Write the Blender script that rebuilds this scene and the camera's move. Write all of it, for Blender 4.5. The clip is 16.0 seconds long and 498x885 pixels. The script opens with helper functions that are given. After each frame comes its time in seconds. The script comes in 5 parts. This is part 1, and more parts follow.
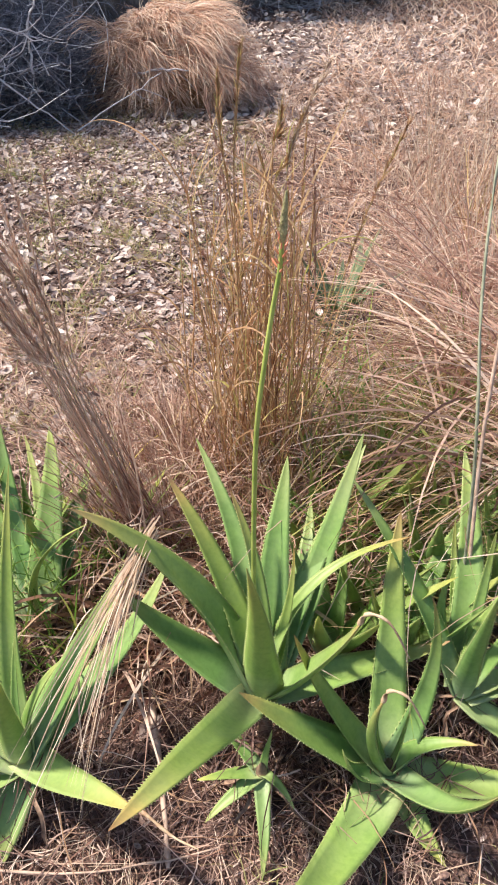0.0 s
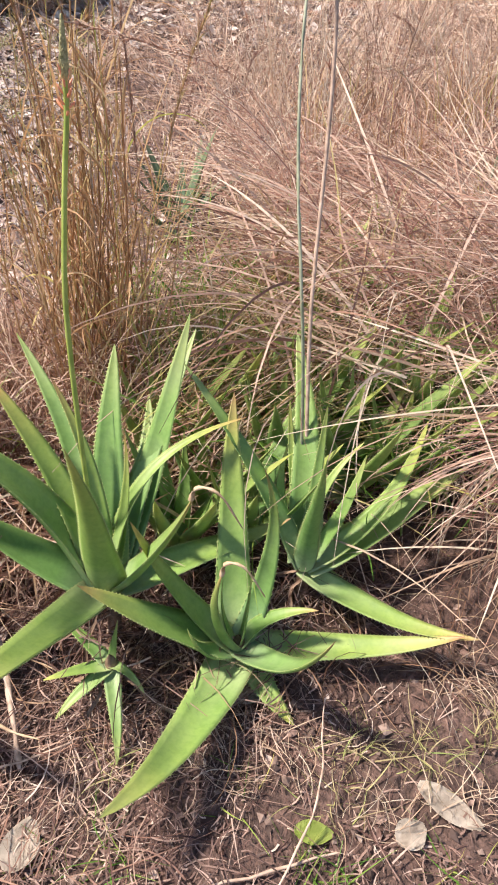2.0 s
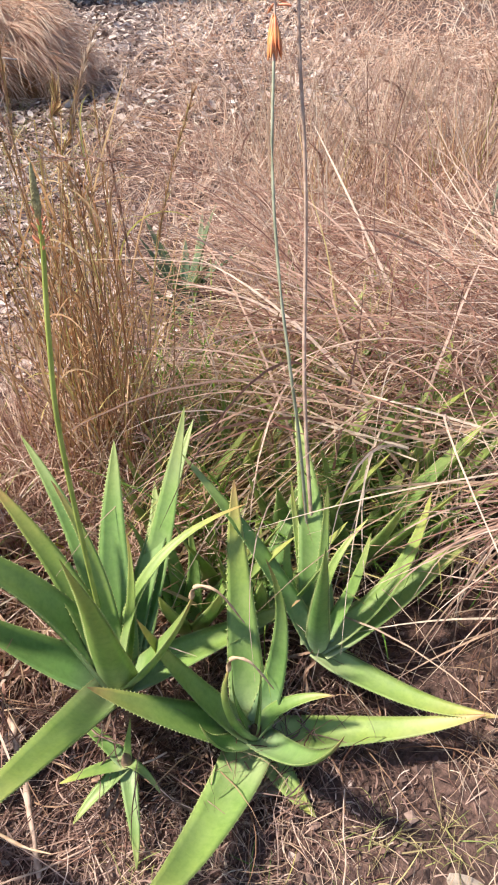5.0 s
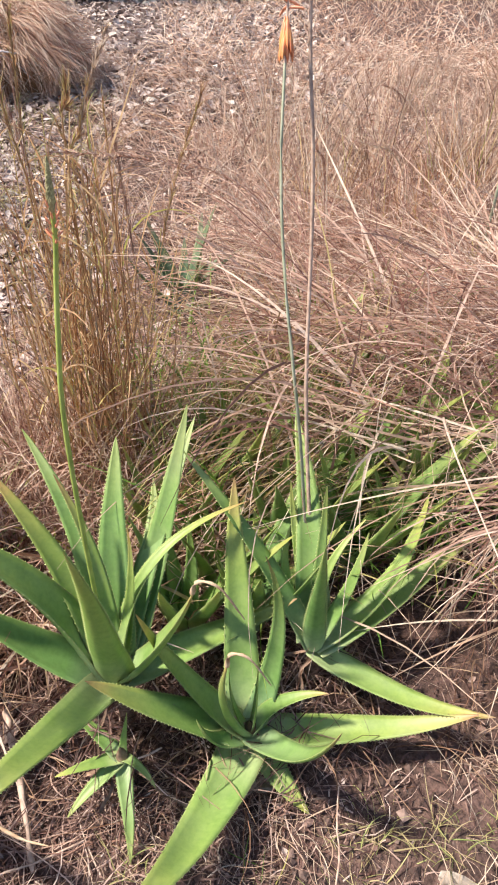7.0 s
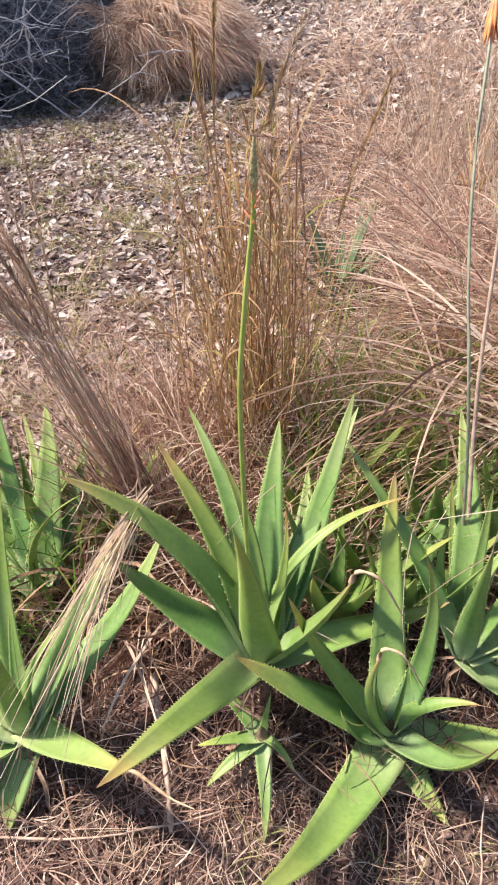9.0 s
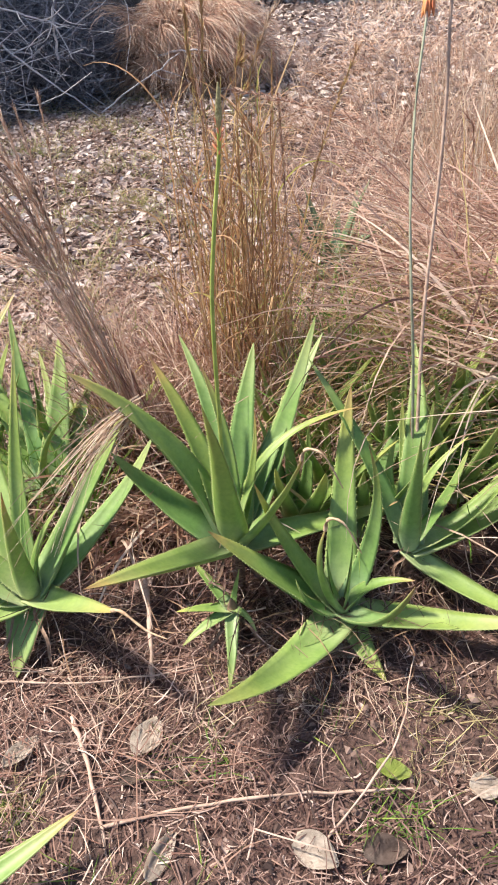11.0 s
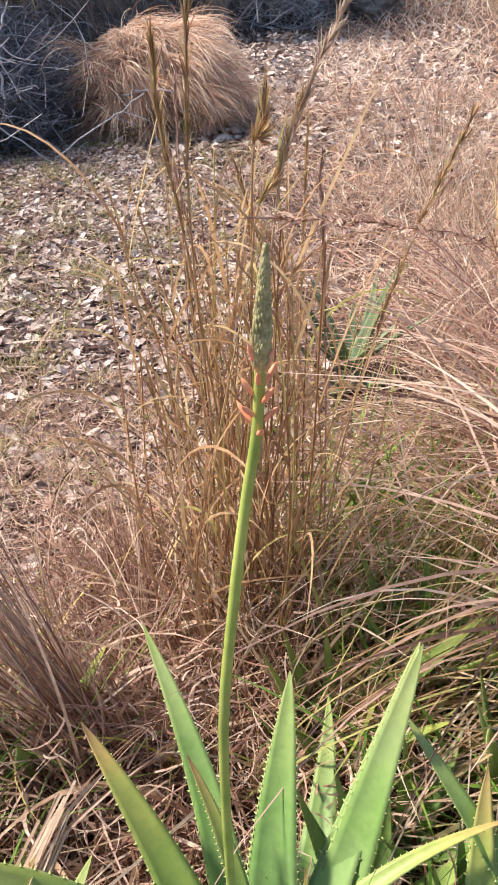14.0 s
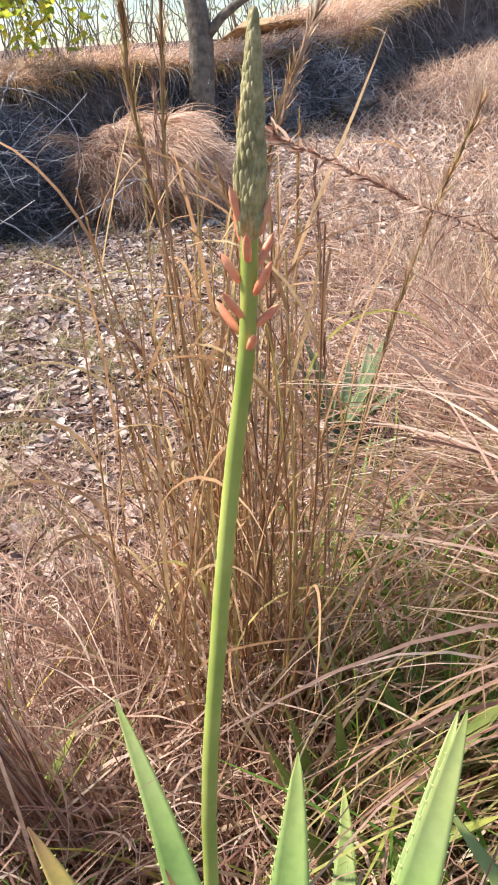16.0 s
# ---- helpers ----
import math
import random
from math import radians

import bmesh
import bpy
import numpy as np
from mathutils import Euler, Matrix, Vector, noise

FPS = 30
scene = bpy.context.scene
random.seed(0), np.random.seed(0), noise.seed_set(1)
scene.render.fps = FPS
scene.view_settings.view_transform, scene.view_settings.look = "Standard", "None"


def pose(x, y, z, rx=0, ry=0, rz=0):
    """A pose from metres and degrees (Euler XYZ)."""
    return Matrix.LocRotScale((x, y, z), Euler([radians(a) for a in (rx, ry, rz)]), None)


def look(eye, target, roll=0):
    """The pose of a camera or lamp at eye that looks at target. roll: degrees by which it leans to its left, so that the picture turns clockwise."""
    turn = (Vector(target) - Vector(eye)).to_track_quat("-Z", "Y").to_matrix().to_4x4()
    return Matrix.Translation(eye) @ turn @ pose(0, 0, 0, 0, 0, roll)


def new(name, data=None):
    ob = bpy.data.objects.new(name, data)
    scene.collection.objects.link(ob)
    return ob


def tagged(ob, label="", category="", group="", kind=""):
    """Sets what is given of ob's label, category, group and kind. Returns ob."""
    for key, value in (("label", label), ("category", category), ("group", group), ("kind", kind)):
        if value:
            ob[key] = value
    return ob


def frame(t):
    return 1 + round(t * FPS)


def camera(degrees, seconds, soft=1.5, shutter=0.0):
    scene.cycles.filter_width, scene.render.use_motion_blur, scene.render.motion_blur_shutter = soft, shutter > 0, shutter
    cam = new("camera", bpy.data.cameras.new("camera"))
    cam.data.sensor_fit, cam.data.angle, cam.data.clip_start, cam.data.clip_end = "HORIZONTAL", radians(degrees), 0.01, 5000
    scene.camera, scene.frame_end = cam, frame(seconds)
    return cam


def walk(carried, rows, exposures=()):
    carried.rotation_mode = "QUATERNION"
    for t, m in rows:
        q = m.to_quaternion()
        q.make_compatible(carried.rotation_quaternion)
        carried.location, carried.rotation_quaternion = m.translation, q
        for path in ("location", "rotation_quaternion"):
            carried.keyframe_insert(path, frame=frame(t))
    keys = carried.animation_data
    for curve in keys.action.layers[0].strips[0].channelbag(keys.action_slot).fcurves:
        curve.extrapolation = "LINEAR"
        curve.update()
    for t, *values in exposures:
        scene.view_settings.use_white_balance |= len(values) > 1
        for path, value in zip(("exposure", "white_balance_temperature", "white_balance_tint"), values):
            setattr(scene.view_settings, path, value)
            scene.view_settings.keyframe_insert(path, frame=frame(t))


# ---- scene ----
cam = camera(40.1, 16.0, soft=1.9)
PATH = [
    (0, (0.144, 0.111, 1.23), (0.028, 1.704, 0.027), -0.7),
    (0.5, (0.188, 0.111, 1.198), (0.276, 1.677, -0.043), 0.7),
    (1, (0.221, 0.09, 1.148), (0.136, 1.499, -0.268), 0.4),
    (1.5, (0.21, 0.084, 1.148), (0.305, 1.524, -0.237), 3.3),
    (2, (0.218, 0.082, 1.144), (0.467, 1.545, -0.196), 4.2),
    (2.5, (0.236, 0.098, 1.2), (0.517, 1.619, -0.069), 2.2),
    (3, (0.25, 0.106, 1.201), (0.475, 1.633, -0.071), -0.8),
    (3.5, (0.279, 0.108, 1.194), (0.501, 1.627, -0.088), -3.8),
    (4, (0.283, 0.112, 1.199), (0.443, 1.685, -0.025), -4.7),
    (4.5, (0.273, 0.117, 1.197), (0.46, 1.649, -0.076), -1.9),
    (4.7, (0.278, 0.113, 1.202), (0.448, 1.676, -0.035), -2.3),
    (6.8, (0.249, 0.102, 1.209), (0.451, 1.66, -0.03), 0.1),
    (7, (0.254, 0.103, 1.206), (0.453, 1.664, -0.029), -0.0),
    (7.5, (0.239, 0.101, 1.218), (0.375, 1.686, 0.006), 0.2),
    (8, (0.212, 0.097, 1.212), (0.2, 1.684, -0.005), -1.0),
    (8.5, (0.188, 0.1, 1.211), (0.059, 1.707, 0.027), -2.3),
    (8.7, (0.189, 0.107, 1.202), (0.032, 1.684, -0.019), -3.5),
    (10.8, (0.277, -0.143, 1.174), (0.054, 1.404, -0.073), -3.2),
    (11, (0.296, -0.167, 1.172), (0.071, 1.406, -0.042), -3.8),
    (11.5, (0.27, -0.21, 1.174), (-0.046, 1.377, -0.002), -3.5),
    (12, (0.232, -0.213, 1.167), (-0.235, 1.295, -0.061), -3.6),
    (12.3, (0.209, -0.174, 1.152), (-0.324, 1.271, -0.124), -7.3),
    (12.5, (0.186, -0.117, 1.153), (-0.218, 1.369, -0.122), -5.3),
    (12.9, (0.175, 0.062, 1.152), (0.011, 1.638, -0.069), -5.0),
    (13, (0.134, 0.113, 1.175), (0.07, 1.703, -0.037), -3.1),
    (13.5, (0.094, 0.285, 1.17), (-0.034, 1.882, -0.027), -3.8),
    (14, (0.145, 0.617, 1.090), (0.014, 2.249, -0.059), -2.3),
    (14.5, (0.143, 0.760, 1.034), (-0.026, 2.505, 0.072), -4.2),
    (15, (0.134, 0.799, 0.971), (-0.043, 2.528, -0.020), -2.7),
    (15.5, (0.133, 0.756, 0.950), (-0.020, 2.473, -0.064), -3.2),
    (16, (0.139, 0.685, 0.974), (0.028, 2.450, 0.040), -2.9),
]
walk(cam, [(t, look(eye, target, roll)) for t, eye, target, roll in PATH], ((0.0, 0.76), (10.0, 0.77), (13.6, 0.74), (14.3, 0.87), (15.4, 0.90), (16.0, 0.85)))

# ---------------------------------------------------------------- light
SUN_AZ, SUN_EL = 168.0, 57.0          # degrees from +x, and above the horizon
world = bpy.data.worlds.new("sky")
scene.world = world
world.use_nodes = True
wn = world.node_tree
wn.nodes.clear()
sky = wn.nodes.new("ShaderNodeTexSky")
sky.sky_type = 'NISHITA'
sky.sun_disc = False
sky.sun_elevation = radians(SUN_EL)
sky.sun_rotation = radians(90.0 - SUN_AZ)
sky.dust_density = 1.0
sky.air_density = 1.2
bg = wn.nodes.new("ShaderNodeBackground")
bg.inputs["Strength"].default_value = 0.105
wout = wn.nodes.new("ShaderNodeOutputWorld")
wn.links.new(sky.outputs[0], bg.inputs["Color"])
wn.links.new(bg.outputs[0], wout.inputs["Surface"])
sun_data = bpy.data.lights.new("sun", 'SUN')
sun_data.energy = 5.2
sun_data.angle = radians(5.0)
sun_data.color = (1.0, 0.92, 0.785)
sun = new("sun", sun_data)
SUN_DIR = Vector((math.cos(radians(SUN_AZ)) * math.cos(radians(SUN_EL)), math.sin(radians(SUN_AZ)) * math.cos(radians(SUN_EL)), math.sin(radians(SUN_EL))))
sun.matrix_world = look(SUN_DIR * 30, (0, 0, 0))


# ---------------------------------------------------------------- materials
def node_material(name):
    m = bpy.data.materials.new(name)
    m.use_nodes = True
    nt = m.node_tree
    b = nt.nodes["Principled BSDF"]
    return m, nt, b


def ramp(nt, stops, source):
    r = nt.nodes.new("ShaderNodeValToRGB")
    e = r.color_ramp.elements
    while len(e) < len(stops):
        e.new(0.5)
    for i, (p, c) in enumerate(stops):
        e[i].position = p
        e[i].color = (*c, 1)
    nt.links.new(source, r.inputs[0])
    return r.outputs[0]


def noise_tex(nt, scale, detail=4.0, coords="Object", rough=0.6):
    tc = nt.nodes.new("ShaderNodeTexCoord")
    n = nt.nodes.new("ShaderNodeTexNoise")
    n.inputs["Scale"].default_value = scale
    n.inputs["Detail"].default_value = detail
    n.inputs["Roughness"].default_value = rough
    nt.links.new(tc.outputs[coords], n.inputs["Vector"])
    return n.outputs["Fac"]


def mixed(nt, kind, fac, a, b):
    m = nt.nodes.new("ShaderNodeMix")
    m.data_type = 'RGBA'
    m.blend_type = kind
    for sock, v in ((m.inputs[0], fac), (m.inputs[6], a), (m.inputs[7], b)):
        if isinstance(v, bpy.types.NodeSocket):
            nt.links.new(v, sock)
        elif isinstance(v, tuple):
            sock.default_value = (*v, 1)
        else:
            sock.default_value = v
    return m.outputs[2]


def add_bump(nt, b, source, strength, distance):
    bp = nt.nodes.new("ShaderNodeBump")
    bp.inputs["Strength"].default_value = strength
    bp.inputs["Distance"].default_value = distance
    nt.links.new(source, bp.inputs["Height"])
    nt.links.new(bp.outputs[0], b.inputs["Normal"])


def see_through(nt, b, colour, amount):
    """Lets light through thin leaves and straws."""
    out = next(n for n in nt.nodes if n.bl_idname == "ShaderNodeOutputMaterial")
    t = nt.nodes.new("ShaderNodeBsdfTranslucent")
    nt.links.new(colour, t.inputs["Color"])
    mx = nt.nodes.new("ShaderNodeMixShader")
    mx.inputs[0].default_value = amount
    nt.links.new(b.outputs[0], mx.inputs[1])
    nt.links.new(t.outputs[0], mx.inputs[2])
    nt.links.new(mx.outputs[0], out.inputs["Surface"])


def blade_material(name, stops, glow=0.33, rough=0.55, single=False):
    """Straws, blades and litter: every island has a hue of its own, and streaks along it."""
    m, nt, b = node_material(name)
    if single:
        vary = nt.nodes.new("ShaderNodeObjectInfo").outputs["Random"]
    else:
        vary = nt.nodes.new("ShaderNodeNewGeometry").outputs["Random Per Island"]
    c = ramp(nt, stops, vary)
    n = noise_tex(nt, 60.0, 3.0)
    c = mixed(nt, 'MULTIPLY', 0.6, c, ramp(nt, [(0.3, (0.55, 0.5, 0.48)), (0.65, (1.1, 1.1, 1.1))], n))
    nt.links.new(c, b.inputs["Base Color"])
    b.inputs["Roughness"].default_value = rough
    b.inputs["Specular IOR Level"].default_value = 0.35
    see_through(nt, b, c, glow)
    return m


def solid_material(name, dark, light, scale, rough=0.8, bump=0.4, dist=0.01, detail=6.0):
    m, nt, b = node_material(name)
    n = noise_tex(nt, scale, detail)
    n2 = noise_tex(nt, scale * 0.13, 3.0)
    c = ramp(nt, [(0.32, dark), (0.68, light)], n)
    c = mixed(nt, 'MULTIPLY', 0.55, c, ramp(nt, [(0.35, (0.6, 0.58, 0.56)), (0.65, (1.15, 1.12, 1.1))], n2))
    nt.links.new(c, b.inputs["Base Color"])
    b.inputs["Roughness"].default_value = rough
    add_bump(nt, b, n, bump, dist)
    return m


def aloe_material(name, dry, tone=(1.0, 1.0, 1.0)):
    """Fleshy leaf: pale wax near the base, green blade, yellowing and drying to the tip."""
    m, nt, b = node_material(name)
    uv = nt.nodes.new("ShaderNodeUVMap")
    sep = nt.nodes.new("ShaderNodeSeparateXYZ")
    nt.links.new(uv.outputs[0], sep.inputs[0])
    n = noise_tex(nt, 9.0, 3.0)
    wob = nt.nodes.new("ShaderNodeMath")
    wob.operation = 'MULTIPLY_ADD'
    nt.links.new(n, wob.inputs[0])
    wob.inputs[1].default_value = 0.16
    nt.links.new(sep.outputs[1], wob.inputs[2])
    if dry:
        stops = [(0.10, (0.43, 0.53, 0.30)), (0.34, (0.24, 0.382, 0.105)), (0.68, (0.272, 0.39, 0.10)), (0.90, (0.38, 0.42, 0.12)), (1.02, (0.52, 0.37, 0.14)), (1.07, (0.36, 0.18, 0.10))]
    else:
        stops = [(0.10, (0.43, 0.53, 0.30)), (0.34, (0.232, 0.38, 0.11)), (0.75, (0.265, 0.39, 0.105)), (1.0, (0.39, 0.43, 0.13))]
    stops = [(min(1.0, p / 1.1), c) for p, c in stops]
    sc = nt.nodes.new("ShaderNodeMath")
    sc.operation = 'MULTIPLY'
    sc.inputs[1].default_value = 1 / 1.1
    nt.links.new(wob.outputs[0], sc.inputs[0])
    c = ramp(nt, stops, sc.outputs[0])
    info = nt.nodes.new("ShaderNodeObjectInfo")
    hue = ramp(nt, [(0.0, (0.78, 0.9, 0.98)), (0.5, (1.0, 1.0, 1.0)), (1.0, (1.18, 1.08, 0.98))], info.outputs["Random"])
    c = mixed(nt, 'MULTIPLY', 1.0, c, hue)
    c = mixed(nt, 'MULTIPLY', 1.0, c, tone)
    spots = noise_tex(nt, 120.0, 2.0)
    c = mixed(nt, 'MULTIPLY', 0.28, c, ramp(nt, [(0.35, (0.62, 0.70, 0.6)), (0.6, (1.12, 1.08, 1.08))], spots))
    wide = noise_tex(nt, 22.0, 3.0)
    c = mixed(nt, 'MULTIPLY', 0.6, c, ramp(nt, [(0.38, (0.78, 0.82, 0.75)), (0.62, (1.12, 1.08, 1.0))], wide))
    bloom = noise_tex(nt, 5.0, 4.0)
    c = mixed(nt, 'MIX', ramp(nt, [(0.45, (0.0, 0.0, 0.0)), (0.72, (0.34, 0.34, 0.34))], bloom), c, (0.44, 0.49, 0.29))
    # horny pale margin
    um = nt.nodes.new("ShaderNodeMath")
    um.operation = 'SUBTRACT'
    nt.links.new(sep.outputs[0], um.inputs[0])
    um.inputs[1].default_value = 0.5
    ua = nt.nodes.new("ShaderNodeMath")
    ua.operation = 'ABSOLUTE'
    nt.links.new(um.outputs[0], ua.inputs[0])
    edge = ramp(nt, [(0.455, (0, 0, 0)), (0.5, (0.6, 0.6, 0.6))], ua.outputs[0])
    c = mixed(nt, 'MIX', edge, c, (0.56, 0.60, 0.26))
    nt.links.new(c, b.inputs["Base Color"])
    b.inputs["Roughness"].default_value = 0.47
    b.inputs["Specular IOR Level"].default_value = 0.45
    add_bump(nt, b, spots, 0.15, 0.002)
    see_through(nt, b, c, 0.24)
    return m


STRAW = blade_material("straw", [(0.0, (0.25, 0.14, 0.105)), (0.3, (0.48, 0.315, 0.24)), (0.7, (0.66, 0.475, 0.385)), (1.0, (0.80, 0.66, 0.56))])
GOLD = blade_material("golden_straw", [(0.0, (0.32, 0.16, 0.09)), (0.4, (0.52, 0.31, 0.17)), (0.72, (0.66, 0.45, 0.26)), (0.9, (0.64, 0.50, 0.20)), (1.0, (0.44, 0.46, 0.13))])
BROADGOLD = blade_material("broad_golden_blade", [(0.0, (0.38, 0.20, 0.11)), (0.35, (0.55, 0.33, 0.18)), (0.65, (0.66, 0.44, 0.26)), (0.88, (0.70, 0.53, 0.28)), (1.0, (0.52, 0.50, 0.14))], 0.45, single=True)
RUST = blade_material("rusty_straw", [(0.0, (0.20, 0.09, 0.075)), (0.4, (0.46, 0.27, 0.205)), (0.75, (0.66, 0.46, 0.375)), (1.0, (0.82, 0.65, 0.55))], 0.38)
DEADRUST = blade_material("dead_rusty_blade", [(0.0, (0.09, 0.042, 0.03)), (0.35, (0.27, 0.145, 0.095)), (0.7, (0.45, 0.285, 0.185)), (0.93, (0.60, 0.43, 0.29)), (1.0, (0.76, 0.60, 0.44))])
PALE = blade_material("pale_straw", [(0.0, (0.46, 0.31, 0.225)), (0.5, (0.62, 0.46, 0.35)), (1.0, (0.78, 0.66, 0.54))])
OLIVE = blade_material("olive_straw", [(0.0, (0.24, 0.15, 0.075)), (0.4, (0.46, 0.31, 0.17)), (0.72, (0.60, 0.43, 0.26)), (0.9, (0.56, 0.48, 0.20)), (1.0, (0.36, 0.40, 0.12))], 0.4)
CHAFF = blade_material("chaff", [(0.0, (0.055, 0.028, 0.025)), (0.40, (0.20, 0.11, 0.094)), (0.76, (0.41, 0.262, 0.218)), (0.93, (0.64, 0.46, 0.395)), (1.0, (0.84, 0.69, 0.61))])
HAYSTRAW = blade_material("hay_straw", [(0.0, (0.42, 0.23, 0.16)), (0.35, (0.70, 0.47, 0.36)), (0.75, (0.86, 0.67, 0.55)), (1.0, (0.93, 0.82, 0.71))])
GREEN = blade_material("green_blades", [(0.0, (0.09, 0.20, 0.03)), (0.5, (0.16, 0.30, 0.05)), (0.85, (0.30, 0.38, 0.08)), (1.0, (0.5, 0.42, 0.15))])
TUFT = blade_material("yellowish_tufts", [(0.0, (0.40, 0.30, 0.20)), (0.5, (0.52, 0.44, 0.22)), (0.8, (0.40, 0.42, 0.16)), (1.0, (0.26, 0.34, 0.10))])
YELLOWING = blade_material("yellowing_blades", [(0.0, (0.26, 0.30, 0.06)), (0.5, (0.52, 0.46, 0.08)), (1.0, (0.68, 0.52, 0.14))])
LITTER = blade_material("leaf_litter", [(0.0, (0.18, 0.125, 0.113)), (0.4, (0.46, 0.36, 0.335)), (0.8, (0.64, 0.535, 0.50)), (0.96, (0.74, 0.65, 0.62)), (1.0, (0.84, 0.78, 0.75))], 0.15, 0.65)
# blue of skylit shade is tinted into both twig colours
TWIG = blade_material("grey_twigs", [(0.0, (0.25, 0.25, 0.29)), (0.5, (0.47, 0.46, 0.51)), (1.0, (0.74, 0.72, 0.76))], 0.0, 0.8)
# darker copy of the grey twigs: shade painted into heap insides and bank face
SHADETWIG = blade_material("shaded_twigs", [(0.0, (0.09, 0.09, 0.115)), (0.6, (0.22, 0.215, 0.25)), (1.0, (0.42, 0.40, 0.45))], 0.0, 0.85)
FOLIAGE = blade_material("tree_leaves", [(0.0, (0.30, 0.42, 0.06)), (0.5, (0.55, 0.62, 0.09)), (1.0, (0.84, 0.74, 0.14))], 0.7)
# air haze over the far trees is mixed into this leaf colour
HAZE = blade_material("hazed_foliage", [(0.0, (0.40, 0.50, 0.32)), (0.6, (0.56, 0.62, 0.42)), (1.0, (0.74, 0.74, 0.52))], 0.6)
SOIL = solid_material("soil", (0.045, 0.025, 0.022), (0.21, 0.125, 0.106), 60.0, 0.95, 0.8, 0.03)
CLOD = blade_material("soil_clod", [(0.0, (0.045, 0.028, 0.026)), (0.6, (0.15, 0.098, 0.085)), (1.0, (0.30, 0.21, 0.18))], 0.0, 0.95)
# bank earth, with the bluish grey lift of haze put into its colour
BANK = solid_material("hazed_bank_soil", (0.06, 0.055, 0.06), (0.21, 0.18, 0.17), 7.0, 0.95, 0.9, 0.08)
TURF = solid_material("dry_turf", (0.22, 0.13, 0.07), (0.56, 0.38, 0.23), 14.0, 0.95, 0.9, 0.05)
HAY = solid_material("hay_core", (0.16, 0.08, 0.04), (0.36, 0.21, 0.11), 30.0, 0.9, 0.8, 0.02)
BARK = solid_material("bark", (0.10, 0.085, 0.075), (0.30, 0.26, 0.23), 12.0, 0.9, 0.9, 0.03)
DRYSTEM = solid_material("dry_stem", (0.36, 0.235, 0.18), (0.64, 0.47, 0.385), 60.0, 0.75, 0.4, 0.003)
STALK = solid_material("stalk", (0.28, 0.37, 0.07), (0.44, 0.50, 0.13), 40.0, 0.5, 0.2, 0.002)
GREYSTALK = solid_material("grey_stalk", (0.23, 0.25, 0.165), (0.42, 0.43, 0.32), 40.0, 0.6, 0.2, 0.002)
BUD = solid_material("bud", (0.22, 0.205, 0.085), (0.55, 0.485, 0.26), 320.0, 0.6, 0.3, 0.002)
CORAL = solid_material("coral_petal", (0.78, 0.22, 0.12), (0.90, 0.44, 0.27), 120.0, 0.5, 0.1, 0.001)
ORANGE = solid_material("orange_petal", (0.72, 0.20, 0.10), (0.88, 0.40, 0.13), 50.0, 0.5, 0.1, 0.001)
DEADLEAF = solid_material("dead_leaf", (0.42, 0.33, 0.27), (0.72, 0.63, 0.55), 45.0, 0.7, 0.5, 0.002)
DARKLEAF = solid_material("dark_dead_leaf", (0.09, 0.06, 0.05), (0.24, 0.17, 0.14), 45.0, 0.6, 0.5, 0.002)
BROWNLEAF = solid_material("brown_leaf_base", (0.12, 0.07, 0.05), (0.38, 0.25, 0.18), 60.0, 0.8, 0.6, 0.003)
WILTED = solid_material("wilted_tip", (0.36, 0.20, 0.11), (0.68, 0.52, 0.36), 70.0, 0.7, 0.4, 0.002)
DARKROCK = solid_material("dark_rock", (0.07, 0.065, 0.07), (0.22, 0.20, 0.20), 9.0, 0.9, 0.9, 0.05)
STONE = solid_material("stone", (0.36, 0.31, 0.27), (0.66, 0.60, 0.54), 25.0, 0.85, 0.5, 0.01)
ALOE = aloe_material("aloe_leaf", False)
ALOE_DRY = aloe_material("aloe_leaf_drying", True)
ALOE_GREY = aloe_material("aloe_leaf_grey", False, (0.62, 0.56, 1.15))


# ---------------------------------------------------------------- mesh helpers
rng = np.random.default_rng(7)


def height(x, y):
    """Ground level: flat by the plants, rising towards the bank and up the open slope."""
    x, y = np.asarray(x, float), np.asarray(y, float)
    far = np.clip(y - 4.0, 0, None)
    h = np.where(far < 9, 0.0115 * far ** 2, 0.93 + 0.05 * (far - 9))
    h = h + 0.012 * np.sin(3.1 * x + 0.7) * np.sin(2.7 * y + 1.3) + 0.006 * np.sin(9.0 * x + 2.0 * y) * np.sin(8.0 * y - 3.0 * x)
    h = h + 0.17 * np.clip(x - 1.0, 0, 8) * np.clip((y - 6.0) / 5.0, 0, 1) ** 1.5
    return h + 0.03 * np.clip(y - 1.5, 0, 2) * np.sin(1.3 * x + 0.9) * np.sin(1.1 * y)


def raw_mesh(name, verts, faces, material, uvs=None, smooth=True):
    """A mesh from arrays; every face has the same number of corners."""
    me = bpy.data.meshes.new(name)
    n, k = faces.shape
    me.vertices.add(len(verts))
    me.vertices.foreach_set("co", np.ascontiguousarray(verts, dtype=np.float32).ravel())
    me.loops.add(n * k)
    me.loops.foreach_set("vertex_index", np.ascontiguousarray(faces, dtype=np.int32).ravel())
    me.polygons.add(n)
    me.polygons.foreach_set("loop_start", np.arange(0, n * k, k, dtype=np.int32))
    me.polygons.foreach_set("use_smooth", np.full(n, smooth))
    if uvs is not None:
        layer = me.uv_layers.new(name="UVMap")
        layer.data.foreach_set("uv", np.ascontiguousarray(uvs[faces.ravel()], dtype=np.float32).ravel())
    me.update(calc_edges=True)
    me.validate()
    me.materials.append(material)
    return me


